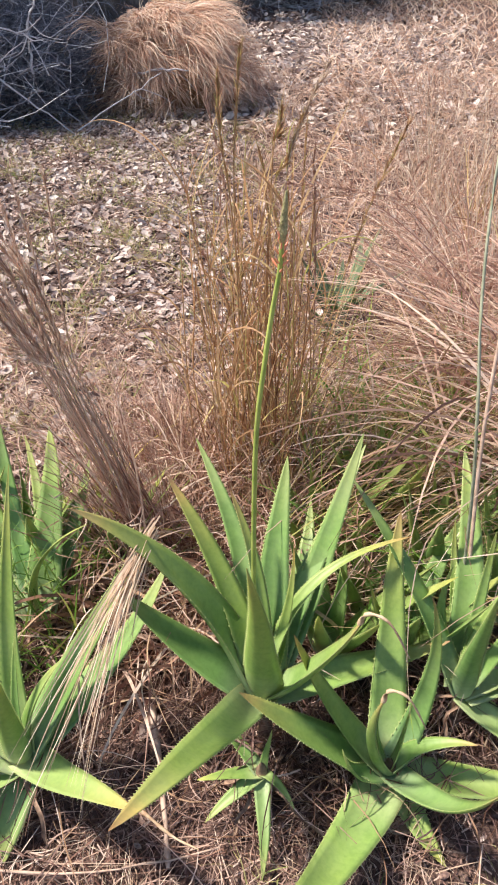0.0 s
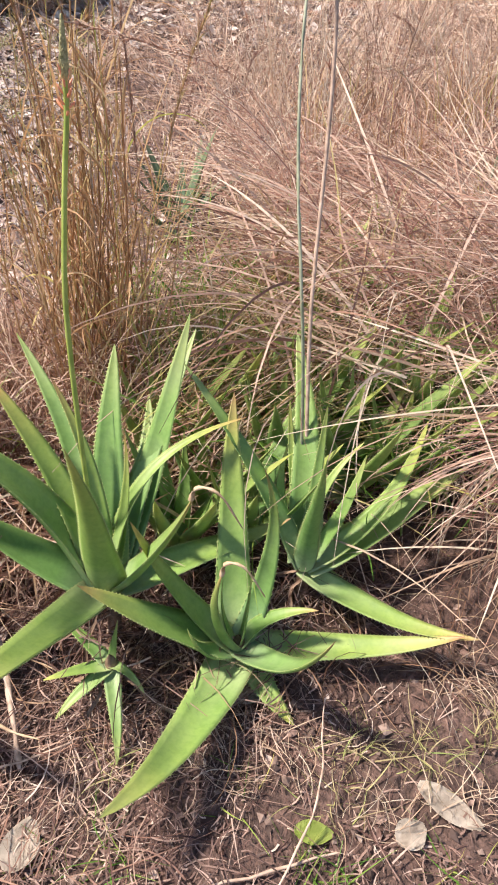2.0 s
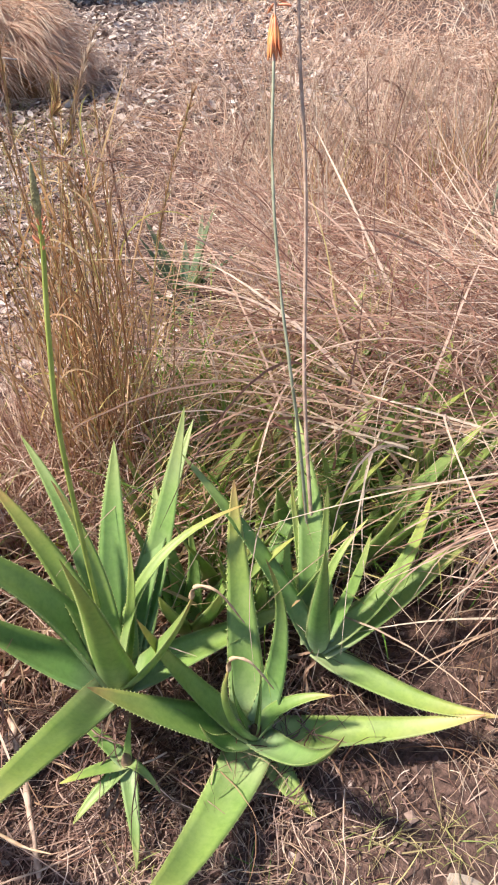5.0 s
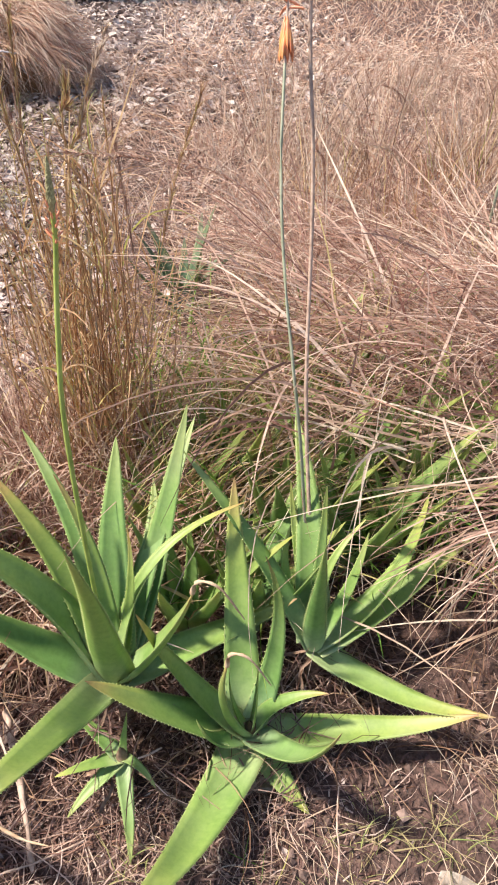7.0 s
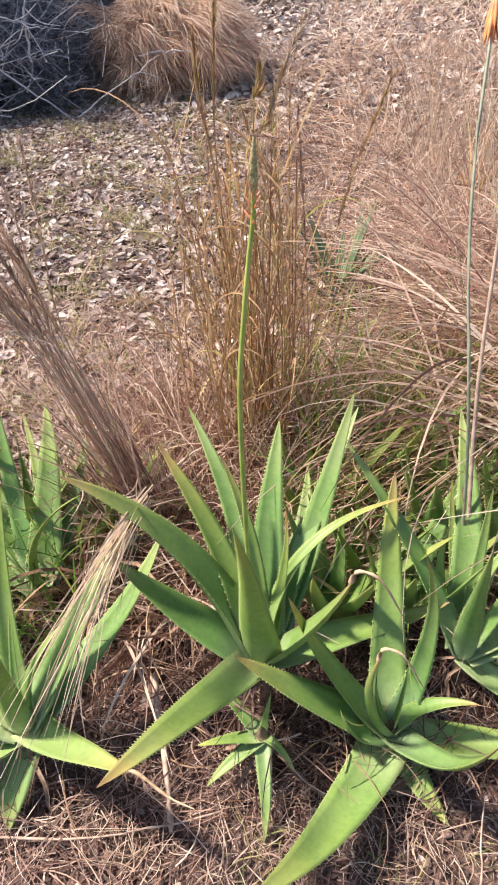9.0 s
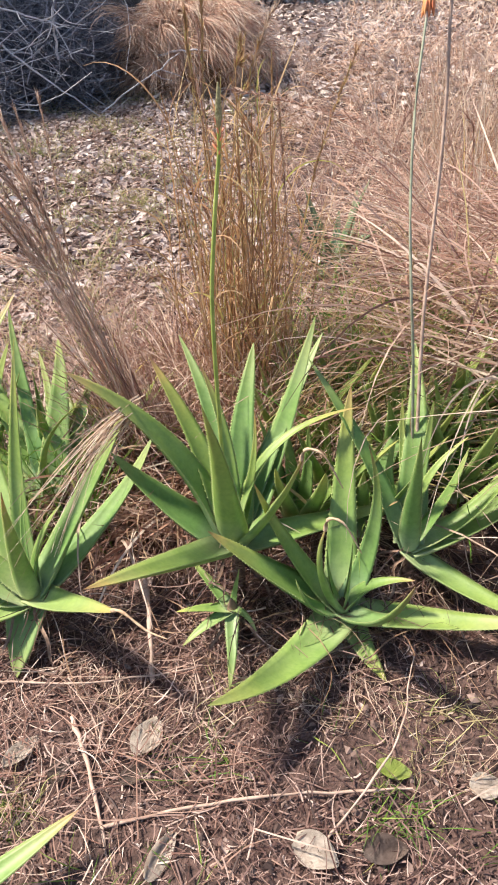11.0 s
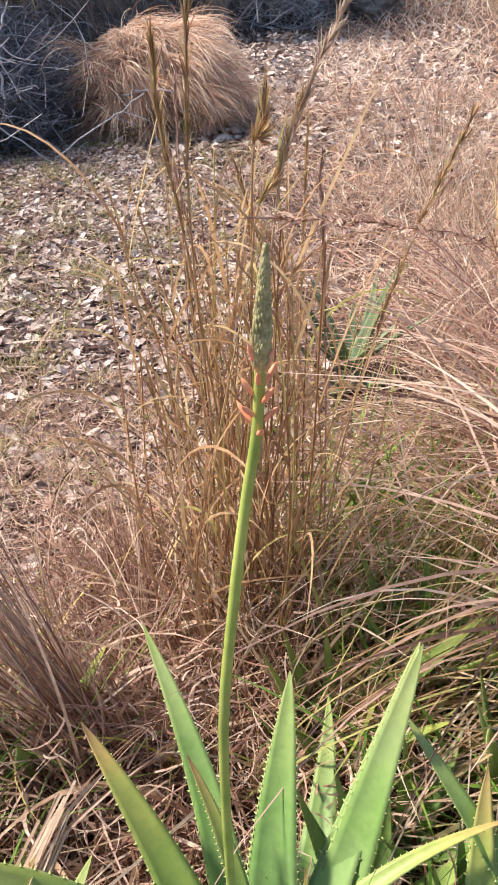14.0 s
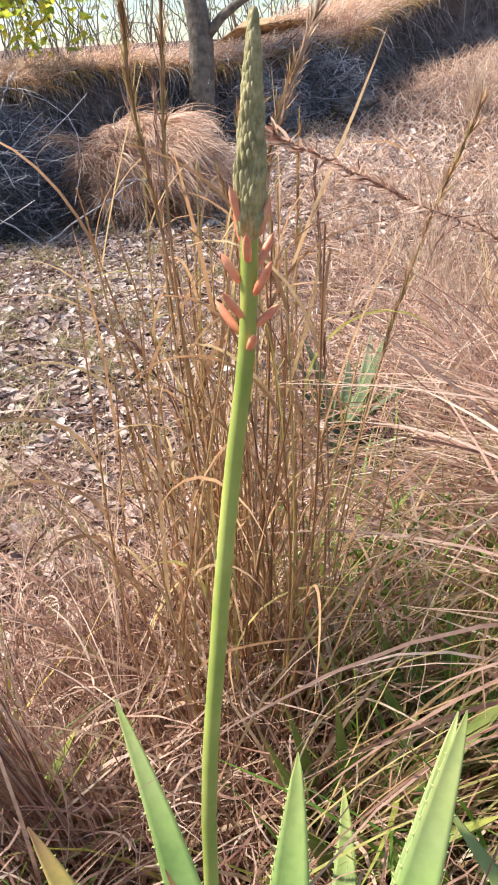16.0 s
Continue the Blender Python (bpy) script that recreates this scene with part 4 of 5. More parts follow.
dry_stem("dry_forked_stem", [[(-0.74, 1.12, 0.0), (-0.70, 1.12, 0.27), (-0.605, 1.12, 0.60), (-0.54, 1.12, 0.82), (-0.465, 1.12, 1.01), (-0.42, 1.13, 1.20)], [(-0.54, 1.12, 0.82), (-0.553, 1.12, 0.92), (-0.56, 1.12, 1.01), (-0.60, 1.13, 1.20)]], 0.0056, "tall bare brown stem forking near the top")
torch_stalk([(1.40, 2.40, 0.0), (1.412, 2.40, 0.10), (1.424, 2.40, 0.39), (1.433, 2.40, 0.70)], 0.006, 0.07, "distant aloe stalk with orange tubular flowers in dry grass", 22, 1.6)


# ---------------------------------------------------------------- grass
def disc(n, cx, cy, rx, ry):
    a, r = rng.uniform(0, 2 * np.pi, n), np.sqrt(rng.uniform(0, 1, n))
    x, y = cx + rx * r * np.cos(a), cy + ry * r * np.sin(a)
    return np.stack([x, y, height(x, y) - 0.005], -1)


def box(n, x0, x1, y0, y1):
    x, y = rng.uniform(x0, x1, n), rng.uniform(y0, y1, n)
    return np.stack([x, y, height(x, y) - 0.004], -1)


def soft_box(n, x0, x1, y0, y1):
    """Like box, thinning out past its edges."""
    x = rng.uniform(x0, x1, n) + rng.normal(0, 0.13, n) * (x1 - x0)
    y = rng.uniform(y0, y1, n) + rng.normal(0, 0.13, n) * (y1 - y0)
    return np.stack([x, y, height(x, y) - 0.004], -1)


def thin_out(p):
    """Keeps the straw thinner where the bare soil shows between the tufts."""
    bare = np.clip((p[:, 0] - 0.25) / 0.4, 0, 1) * np.clip((p[:, 1] - 0.30) / 0.15, 0, 1)
    patch = 0.5 + 0.5 * np.sin(7.0 * p[:, 0] + 2.0 * np.sin(5.0 * p[:, 1])) * np.sin(8.0 * p[:, 1] + 3.0 * p[:, 0])
    return p[rng.uniform(0, 1, len(p)) > 0.74 * bare + 0.38 * patch]


def U(lo, hi, n):
    return rng.uniform(lo, hi, n)


def seed_head(name, pts, r, n, material, label):
    """One grass culm whose upper half carries a brush of spikelets."""
    g = thing(name, label, "grass", tuple(pts[0]))
    path = wander(np.asarray(pts, float) - np.asarray(pts[0], float), 20)
    part("culm", tubes("culm", [path], [r * np.linspace(1.0, 0.4, 20)], material, 5), g)
    n = int(n * 2.6)
    i = rng.uniform(10.5, 18.9, n)
    j = i.astype(int)
    f = (i - j)[:, None]
    q = path[j] * (1 - f) + path[j + 1] * f
    d = path[j + 1] - path[j]
    az = np.degrees(np.arctan2(d[:, 1], d[:, 0]))
    el = np.degrees(np.arctan2(d[:, 2], np.hypot(d[:, 0], d[:, 1])))
    part("seed_brush", blades("seed_brush", q, az + rng.normal(0, 22, n), el + rng.normal(0, 14, n), el + rng.normal(0, 22, n), U(0.012, 0.034, n), 0.0018, material, 3), g)
    return g


# tall golden clump behind the large rosette: leafy stalks, each with sheathing blades that droop
def leafy_stalk(base, top, count, label):
    """One tall grass stalk with drooping blades along it."""
    g = thing("grass_stalk", label, "grass", tuple(base), "stalks of the tall clump")
    o, t = np.asarray(base, float), np.asarray(top, float)
    mid = (o + t) * 0.5 + np.array([rng.normal(0, 0.02), rng.normal(0, 0.02), 0.03])
    path = wander([o - o, mid - o, t - o], 14)
    part("culm", tubes("culm", [path], [0.0021 * np.linspace(1.0, 0.45, 14)], BROADGOLD, 5), g)
    for i in range(count):
        q = path[int(rng.integers(5, 13))]
        up = rng.uniform(62, 86)
        part("blade", blades("blade", [q], rng.uniform(0, 360), up, rng.uniform(-70, 75), rng.uniform(0.12, 0.32), rng.uniform(0.0022, 0.0058), BROADGOLD, 9, rng.normal(0, 35)), g)
    return g


for i in range(46):
    bx, by = rng.normal(0.075, 0.052), rng.normal(1.47, 0.07)
    hz = rng.uniform(0.55, 0.92)
    leafy_stalk((bx, by, 0.0), (bx + rng.normal(0.0, 0.06), by + rng.normal(-0.03, 0.05), hz), 6, "tall dry golden grass stalk with drooping blades")
n = 130
p = disc(n, 0.08, 1.47, 0.11, 0.11)
stuff("grass_clump", blades("grass_clump", p, U(0, 360, n), U(76, 90, n), U(30, 88, n), U(0.35, 0.82, n), U(0.0022, 0.005, n), GOLD, 9, U(-40, 40, n)), "upright clump of dry golden grass", "grass")
n = 70
p = disc(n, 0.10, 1.42, 0.34, 0.28)
stuff("grass_clump", sheaf("grass_clump", p, U(0, 360, n), U(45, 88, n), U(-110, 40, n), U(0.2, 0.5, n), (0.003, 0.0065), DEADRUST, 8, U(-130, 130, n), 12, 1.5), "rust-brown dry grass around the clump", "grass")
n = 110
p = disc(n, 0.14, 1.46, 0.32, 0.28)
stuff("grass_clump", blades("grass_clump", p, U(0, 360, n), U(60, 88, n), U(-60, 70, n), U(0.25, 0.65, n), U(0.003, 0.007, n), PALE, 8, U(-90, 90, n)), "pale curled dry grass blades in the clump", "grass")
seed_head("grass_plume", [(0.06, 1.50, 0.0), (0.045, 1.43, 0.45), (0.028, 1.36, 0.80), (0.010, 1.35, 0.955), (0.009, 1.35, 1.034)], 0.0022, 90, GOLD, "tall golden grass stem with a seed head")
seed_head("grass_plume", [(0.04, 1.48, 0.0), (0.035, 1.40, 0.5), (0.032, 1.35, 0.84), (0.040, 1.35, 1.009), (0.047, 1.35, 1.077)], 0.0020, 60, GOLD, "tall golden grass stem with a seed head")
seed_head("grass_plume", [(0.08, 1.50, 0.0), (0.085, 1.42, 0.5), (0.099, 1.35, 0.84), (0.126, 1.35, 0.909), (0.149, 1.35, 0.975)], 0.0020, 90, GOLD, "tall golden grass stem with a seed head")
seed_head("grass_plume", [(0.10, 1.52, 0.0), (0.09, 1.42, 0.5), (0.10, 1.35, 0.90), (0.110, 1.35, 0.95), (0.115, 1.35, 0.985)], 0.0020, 70, GOLD, "tall golden grass stem with a seed head")
seed_head("grass_plume", [(0.09, 1.5, 0.0), (0.10, 1.40, 0.55), (0.125, 1.35, 0.88), (0.156, 1.35, 0.987), (0.189, 1.35, 1.058)], 0.0018, 60, PALE, "tall golden grass stem with a seed head")
seed_head("grass_plume", [(0.62, 1.75, 0.0), (0.55, 1.62, 0.50), (0.40, 1.45, 0.78), (0.24, 1.26, 0.885), (0.13, 1.07, 0.952)], 0.0009, 90, RUST, "arching dark brown grass seed head")
for i in range(12):
    x, y = rng.uniform(-0.12, 0.22), rng.uniform(1.4, 1.65)
    lx, ly, hz = rng.normal(-0.02, 0.07), rng.normal(0, 0.06), rng.uniform(0.62, 0.98)
    seed_head("grass_plume", [(x, y, 0.0), (x + 0.25 * lx, y + 0.2 * ly, hz * 0.5), (x + 0.6 * lx, y + 0.6 * ly, hz * 0.8), (x + lx, y + ly, hz)], 0.0017, 70, GOLD if i % 3 else RUST, "tall dry grass stem with a seed head")
# tuft leaning over beside the litter: a tight reddish bundle that fans out into plumes
n = 22
p = disc(n, -0.13, 1.20, 0.045, 0.04)
stuff("grass_tuft", sheaf("grass_tuft", p, rng.normal(172, 16, n), rng.normal(74, 6, n), rng.normal(58, 16, n), U(0.25, 0.66, n), (0.0025, 0.0055), RUST, 8, rng.normal(0, 20, n), 13, 0.9), "tight reddish bundle of leaning grass", "grass")
for i in range(26):
    f = rng.uniform(0, 1)
    tip = np.array([-0.50 + 0.23 * f, 1.20, 0.77 + 0.10 * f]) + rng.normal(0, 1, 3) * np.array([0.03, 0.04, 0.035])
    if i % 6 == 5:
        tip = np.array([-0.60, 1.20, 0.63]) + rng.normal(0, 0.03, 3)
    mid = np.array([-0.285 + 0.06 * (f - 0.5), 1.20, 0.54]) + rng.normal(0, 0.014, 3)
    foot = np.array([-0.13, 1.20, 0.0]) + rng.normal(0, 0.02, 3) * np.array([1, 1, 0])
    seed_head("grass_plume", [foot, foot * 0.4 + mid * 0.6 + np.array([0.02, 0, -0.07]), mid, mid * 0.45 + tip * 0.55 + np.array([0.0, 0, 0.035]), tip], 0.0015, 84, (HAYSTRAW, STRAW, HAYSTRAW)[i % 3], "feathery golden grass stem leaning over the litter")
n = 85
p = disc(n, -0.14, 1.17, 0.30, 0.22)
stuff("grass_tuft", sheaf("grass_tuft", p, U(0, 360, n), U(20, 85, n), U(-80, 40, n), U(0.18, 0.45, n), (0.003, 0.007), RUST, 8, U(-100, 100, n), 10, 1.4), "curled dry straw tuft behind the rosette", "grass")
n = 55
p = disc(n, -0.10, 1.15, 0.24, 0.18)
stuff("grass_tuft", blades("grass_tuft", p, U(0, 360, n), U(40, 85, n), U(-80, 20, n), U(0.2, 0.42, n), U(0.004, 0.008, n), PALE, 8, U(-90, 90, n)), "pale curled straw behind the rosette", "grass")
# fine reddish grass filling the gap between the leaning tuft and the clump
n = 95
p = box(n, -0.30, 0.04, 1.16, 1.62)
stuff("grass_tuft", sheaf("grass_tuft", p, rng.normal(150, 70, n), U(58, 88, n), U(0, 78, n), U(0.22, 0.52, n), (0.0014, 0.0034), RUST, 8, rng.normal(0, 40, n), 9, 1.4), "fine reddish grass standing beside the clump", "grass")
n = 50
p = box(n, -0.34, 0.30, 1.12, 1.55)
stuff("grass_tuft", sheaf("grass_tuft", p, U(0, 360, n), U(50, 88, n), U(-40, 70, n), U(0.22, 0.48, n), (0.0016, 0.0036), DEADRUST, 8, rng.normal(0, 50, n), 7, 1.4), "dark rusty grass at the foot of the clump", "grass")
n = 26
p = box(n, -0.32, 0.10, 1.10, 1.50)
stuff("grass_tuft", blades("grass_tuft", p, U(0, 360, n), U(55, 86, n), U(-20, 70, n), U(0.22, 0.48, n), U(0.004, 0.008, n), YELLOWING, 8, rng.normal(0, 40, n)), "yellowing broad grass blades in the dry tuft", "grass")
# tangled mass on the open side
n = 210
p = box(n, 0.40, 2.6, 1.45, 3.2)
clear = (np.abs(p[:, 0] - 0.32) > 0.34) | (p[:, 1] < 1.75)
p = p[clear]
n = len(p)
stuff("tangled_grass", sheaf("tangled_grass", p, U(0, 360, n), U(25, 80, n), U(-65, 25, n), U(0.3, 0.75, n), (0.003, 0.007), RUST, 8, U(-70, 70, n), 18, 1.2), "tangled mass of dry rust-brown grass", "grass")
n = 150
p = box(n, 0.40, 2.4, 1.5, 2.9)
stuff("tangled_grass", sheaf("tangled_grass", p, U(0, 360, n), U(10, 70, n), U(-60, 20, n), U(0.25, 0.7, n), (0.003, 0.006), STRAW, 8, U(-70, 70, n), 16, 1.2), "tangled pale dry grass", "grass")
n = 26
p = box(n, 0.75, 1.9, 1.35, 2.0)
p[:, 2] += U(0.10, 0.34, n)
stuff("combed_grass", sheaf("combed_grass", p, rng.normal(172, 30, n), U(10, 50, n), U(-40, 10, n), U(0.4, 0.9, n), (0.003, 0.006), PALE, 9, rng.normal(8, 22, n), 11, 1.1), "long pale straw combed over to one side", "grass")
n = 38
p = box(n, 0.60, 1.7, 1.25, 2.1)
p[:, 2] += U(0.05, 0.3, n)
stuff("combed_grass", sheaf("combed_grass", p, rng.normal(190, 40, n), U(10, 60, n), U(-50, 5, n), U(0.35, 0.85, n), (0.0025, 0.0055), RUST, 9, rng.normal(0, 35, n), 12, 1.1), "long rusty straw arching over the aloes", "grass")
n = 40
p = box(n, 0.82, 1.5, 0.78, 1.3)
p[:, 2] += U(0.03, 0.25, n)
stuff("combed_grass", sheaf("combed_grass", p, rng.normal(225, 30, n), U(0, 50, n), U(-70, -15, n), U(0.2, 0.5, n), (0.0025, 0.0055), PALE, 7, rng.normal(0, 25, n), 10, 1.2), "dry straw spilling over the aloe leaves", "grass")
n = 16
p = np.stack([U(0.62, 0.95, n), U(0.95, 1.35, n), U(0.28, 0.42, n)], -1)
stuff("combed_grass", blades("combed_grass", p, rng.normal(165, 22, n), U(0, 20, n), U(-25, 5, n), U(0.3, 0.6, n), U(0.003, 0.0055, n), PALE, 7, rng.normal(0, 15, n)), "single pale straws crossing the aloe leaves", "grass")
n = 15000
p = box(n, 0.62, 2.5, 1.42, 3.3)
p = p[(np.hypot(p[:, 0] - 0.32, p[:, 1] - 2.5) > 0.36)]
n = len(p)
p[:, 2] += U(0.02, 1.0, n) ** 0.8 * (0.40 - 0.10 * (p[:, 1] - 1.35))
stuff("broken_straw", blades("broken_straw", p, U(0, 360, n), U(-60, 70, n), U(-70, 40, n), U(0.03, 0.15, n), U(0.0015, 0.0032, n), RUST, 5, U(-150, 150, n)), "broken bits of dry grass caught in the tangle", "grass")
n = 2000
p = box(n, -0.35, 0.32, 1.0, 1.70)
p[:, 2] += U(0.0, 1.0, n) * 0.30
stuff("broken_straw", blades("broken_straw", p, U(0, 360, n), U(-60, 80, n), U(-90, 40, n), U(0.03, 0.14, n), U(0.0016, 0.0036, n), RUST, 6, U(-160, 160, n)), "curled scraps of dry grass round the clump", "grass")
# mid-ground meadow
n = 1150
p = box(n, -0.3, 4.2, 2.2, 7.0)
keep = (p[:, 0] > -0.05 - 0.12 * (p[:, 1] - 2.2) + rng.normal(0, 0.2, n)) & ((np.hypot(p[:, 0] - 0.29, p[:, 1] - 2.5) > 0.32))
p = p[keep]
n = len(p)
stuff("dry_meadow", sheaf("dry_meadow", p, U(0, 360, n), U(5, 85, n), U(-50, 50, n), U(0.10, 0.42, n), (0.003, 0.007), STRAW, 6, U(-60, 60, n), 12, 1.6), "dry straw-coloured meadow grass", "grass")
n = 8000
p = box(n, 0.3, 4.5, 2.9, 7.5)
keep = (np.hypot(p[:, 0] - 0.29, p[:, 1] - 2.5) > 0.34)
p = p[keep]
n = len(p)
p[:, 2] += U(0.0, 0.04, n)
stuff("flattened_straw", blades("flattened_straw", p, U(0, 360, n), U(-5, 30, n), U(-30, 10, n), U(0.10, 0.35, n), U(0.004, 0.009, n), HAYSTRAW, 5, U(-60, 60, n)), "flattened pale straw on the ground", "grass")
n = 17000
p = box(n, 0.4, 6.0, 6.3, 13.0)
stuff("dry_meadow", blades("dry_meadow", p, U(0, 360, n), U(5, 80, n), U(-40, 50, n), U(0.08, 0.32, n), U(0.005, 0.011, n), HAYSTRAW, 4, U(-60, 60, n)), "dry straw-coloured grass farther off", "grass")
for cx, cy, k, hgt in ((0.95, 3.1, 60, 0.62), (1.25, 2.7, 70, 0.55), (1.6, 3.2, 70, 0.7), (0.9, 4.3, 60, 0.85), (1.15, 4.0, 50, 0.9), (1.9, 3.9, 70, 0.6), (1.25, 2.0, 80, 0.5), (1.7, 2.4, 70, 0.6), (2.4, 9.5, 160, 0.8), (2.1, 5.2, 60, 0.6)):
    p = disc(k, cx, cy, 0.14, 0.14)
    stuff("grass_clump", blades("grass_clump", p, U(0, 360, k), U(65, 90, k), U(20, 80, k), U(hgt * 0.5, hgt, k), U(0.003, 0.007, k), PALE if cy > 3.5 else GOLD, 7, U(-30, 30, k)), "loose clump of tall dry grass", "grass")
for cx, cy, k, hgt in ((1.36, 3.57, 70, 0.85), (2.44, 4.48, 60, 0.8), (1.72, 3.25, 60, 0.75), (1.65, 2.64, 60, 0.6), (0.98, 2.35, 40, 0.45), (2.0, 2.9, 60, 0.7), (1.15, 3.0, 50, 0.6)):
    p = disc(k, cx, cy, 0.13, 0.13)
    stuff("grass_clump", blades("grass_clump", p, U(0, 360, k), U(55, 90, k), U(10, 85, k), U(hgt * 0.4, hgt, k), U(0.003, 0.006, k), DEADRUST, 7, U(-40, 40, k)), "dark rusty clump of upright dry grass", "grass")
for cx, cy, k, hgt in ((0.98, 5.39, 16, 0.9), (1.9, 5.1, 14, 0.8), (2.3, 3.6, 16, 0.8), (0.62, 4.6, 10, 0.6)):
    p = disc(k, cx, cy, 0.10, 0.10)
    stuff("grass_clump", blades("grass_clump", p, rng.normal(170, 60, k), U(60, 86, k), U(20, 60, k), U(hgt * 0.6, hgt, k), U(0.004, 0.007, k), HAYSTRAW, 8, U(-20, 20, k)), "few tall bleached straws bending over", "grass")
n = 5200
p = box(n, 0.5, 3.6, 2.9, 6.5)
p = p[np.sin(2.9 * p[:, 0] + 1.3 * np.sin(3.0 * p[:, 1])) * np.sin(2.3 * p[:, 1] + 0.8) > -0.1]
n = len(p)
stuff("rusty_patches", blades("rusty_patches", p, U(0, 360, n), U(10, 80, n), U(-60, 40, n), U(0.06, 0.22, n), U(0.002, 0.0045, n), DEADRUST, 5, U(-80, 80, n)), "dark rusty stubble patches in the meadow", "grass")
# green blades among the aloes
n = 420
p = box(n, 0.2, 1.25, 1.0, 1.8)
stuff("green_grass", blades("green_grass", p, U(0, 360, n), U(50, 88, n), U(-20, 70, n), U(0.2, 0.45, n), U(0.004, 0.009, n), GREEN, 7, U(-40, 40, n)), "green grass blades among the aloes", "grass")
n = 420
p = box(n, -0.75, -0.2, 0.86, 1.30)
stuff("green_grass", blades("green_grass", p, U(0, 360, n), U(50, 88, n), U(0, 70, n), U(0.12, 0.42, n), U(0.0025, 0.006, n), GREEN, 7, U(-70, 70, n)), "green grass blades among the aloes", "grass")
for cx, cy, k in ((-0.25, 0.30, 46), (0.09, 0.42, 30), (0.42, 0.36, 60), (0.1, 0.22, 24), (-0.05, 0.20, 20), (0.31, 0.50, 16), (0.62, 0.34, 30)):
    p = disc(k, cx, cy, 0.06, 0.04)
    stuff("green_grass", blades("green_grass", p, U(0, 360, k), U(0, 50, k), U(-20, 30, k), U(0.04, 0.11, k), U(0.0015, 0.003, k), GREEN, 5, U(-40, 40, k)), "small green grass tuft on the soil", "grass")
# small tufts in the litter
n = 10200
c = box(340, -2.6, 0.0, 1.7, 6.4)
p = np.repeat(c, 30, 0) + np.concatenate([rng.normal(0, 0.045, (n, 2)), np.zeros((n, 1))], 1)
stuff("small_tufts", blades("small_tufts", p, U(0, 360, n), U(25, 85, n), U(-20, 60, n), U(0.03, 0.12, n), U(0.0025, 0.0045, n), TUFT, 4, U(-60, 60, n)), "small yellowish grass tufts among fallen leaves", "grass")
n = 2600
c = box(104, -1.0, 0.0, 1.35, 2.5)
p = np.repeat(c, 25, 0) + np.concatenate([rng.normal(0, 0.04, (n, 2)), np.zeros((n, 1))], 1)
stuff("small_tufts", blades("small_tufts", p, U(0, 360, n), U(15, 80, n), U(-60, 50, n), U(0.03, 0.13, n), U(0.002, 0.004, n), STRAW, 5, U(-90, 90, n)), "small dry straw tufts among fallen leaves", "grass")
n = 3600
p = soft_box(n, -1.0, 0.05, 1.3, 2.4)
p[:, 2] += U(0.006, 0.03, n)
stuff("loose_straw", blades("loose_straw", p, U(0, 360, n), rng.normal(8, 16, n), rng.normal(-8, 18, n), U(0.03, 0.14, n), U(0.0014, 0.0032, n), RUST, 5, rng.normal(0, 60, n), True), "broken straw lying round the leaning tuft", "straw")
# feathery straw head leaning out between the two rosettes
n = 64
r = np.array([-0.085, 0.93, 0.405]) + rng.normal(0, 0.006, (n, 3)) * np.array([1, 3, 1])
stuff("straw_head", blades("straw_head", r, rng.normal(270.0, 1.7, n), rng.normal(26, 3, n), rng.normal(2, 10, n), U(0.2, 0.60, n), U(0.0014, 0.0032, n), PALE, 8, rng.normal(0, 6, n)), "pale feathery straw head leaning over an aloe leaf", "straw")
n = 6
r = np.array([-0.085, 0.93, 0.405]) + rng.normal(0, 0.006, (n, 3))
stuff("straw_head", blades("straw_head", r + np.array([0, 0, 0.0]), rng.normal(75, 6, n), rng.normal(-30, 5, n), rng.normal(-62, 6, n), U(0.42, 0.5, n), U(0.002, 0.004, n), STRAW, 8), "thin culms of the leaning straw", "straw")
# curled rusty blades around the base of the clump
n = 190
p = box(n, -0.32, 0.12, 1.0, 1.35)
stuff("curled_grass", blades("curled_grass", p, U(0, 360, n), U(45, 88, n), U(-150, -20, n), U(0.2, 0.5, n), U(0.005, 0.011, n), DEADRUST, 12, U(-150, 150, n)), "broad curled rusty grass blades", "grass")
n = 36
p = box(n, -0.30, 0.30, 1.0, 1.4)
stuff("curled_grass", blades("curled_grass", p, U(0, 360, n), U(55, 88, n), U(-140, 0, n), U(0.3, 0.6, n), U(0.004, 0.009, n), HAYSTRAW, 12, U(-140, 140, n)), "broad pale curled grass blades", "grass")
n = 80
p = box(n, 0.06, 0.50, 1.08, 1.50)
stuff("leaning_grass", sheaf("leaning_grass", p, rng.normal(6, 24, n), U(42, 76, n), U(-15, 35, n), U(0.35, 0.78, n), (0.0022, 0.0052), OLIVE, 9, rng.normal(0, 25, n), 6, 1.0), "half-green straw leaning out of the clump", "grass")
# paler straw stands in for sunlight where the clump's shadow falls
n = 26
p = box(n, 0.14, 0.42, 1.04, 1.34)
stuff("leaning_grass", sheaf("leaning_grass", p, rng.normal(8, 20, n), U(34, 66, n), U(-18, 20, n), U(0.36, 0.72, n), (0.002, 0.0045), PALE, 9, rng.normal(0, 22, n), 7, 1.0), "pale straw leaning out of the clump, sunlight put into its colour", "grass")
n = 40
p = box(n, 0.12, 0.46, 1.02, 1.40)
stuff("leaning_grass", blades("leaning_grass", p, rng.normal(10, 30, n), U(35, 75, n), U(-40, 25, n), U(0.3, 0.6, n), U(0.004, 0.008, n), TUFT, 9, rng.normal(0, 30, n)), "yellow-green broad blades leaning out of the clump", "grass")
n = 36
p = box(n, -0.32, 0.06, 1.05, 1.30)
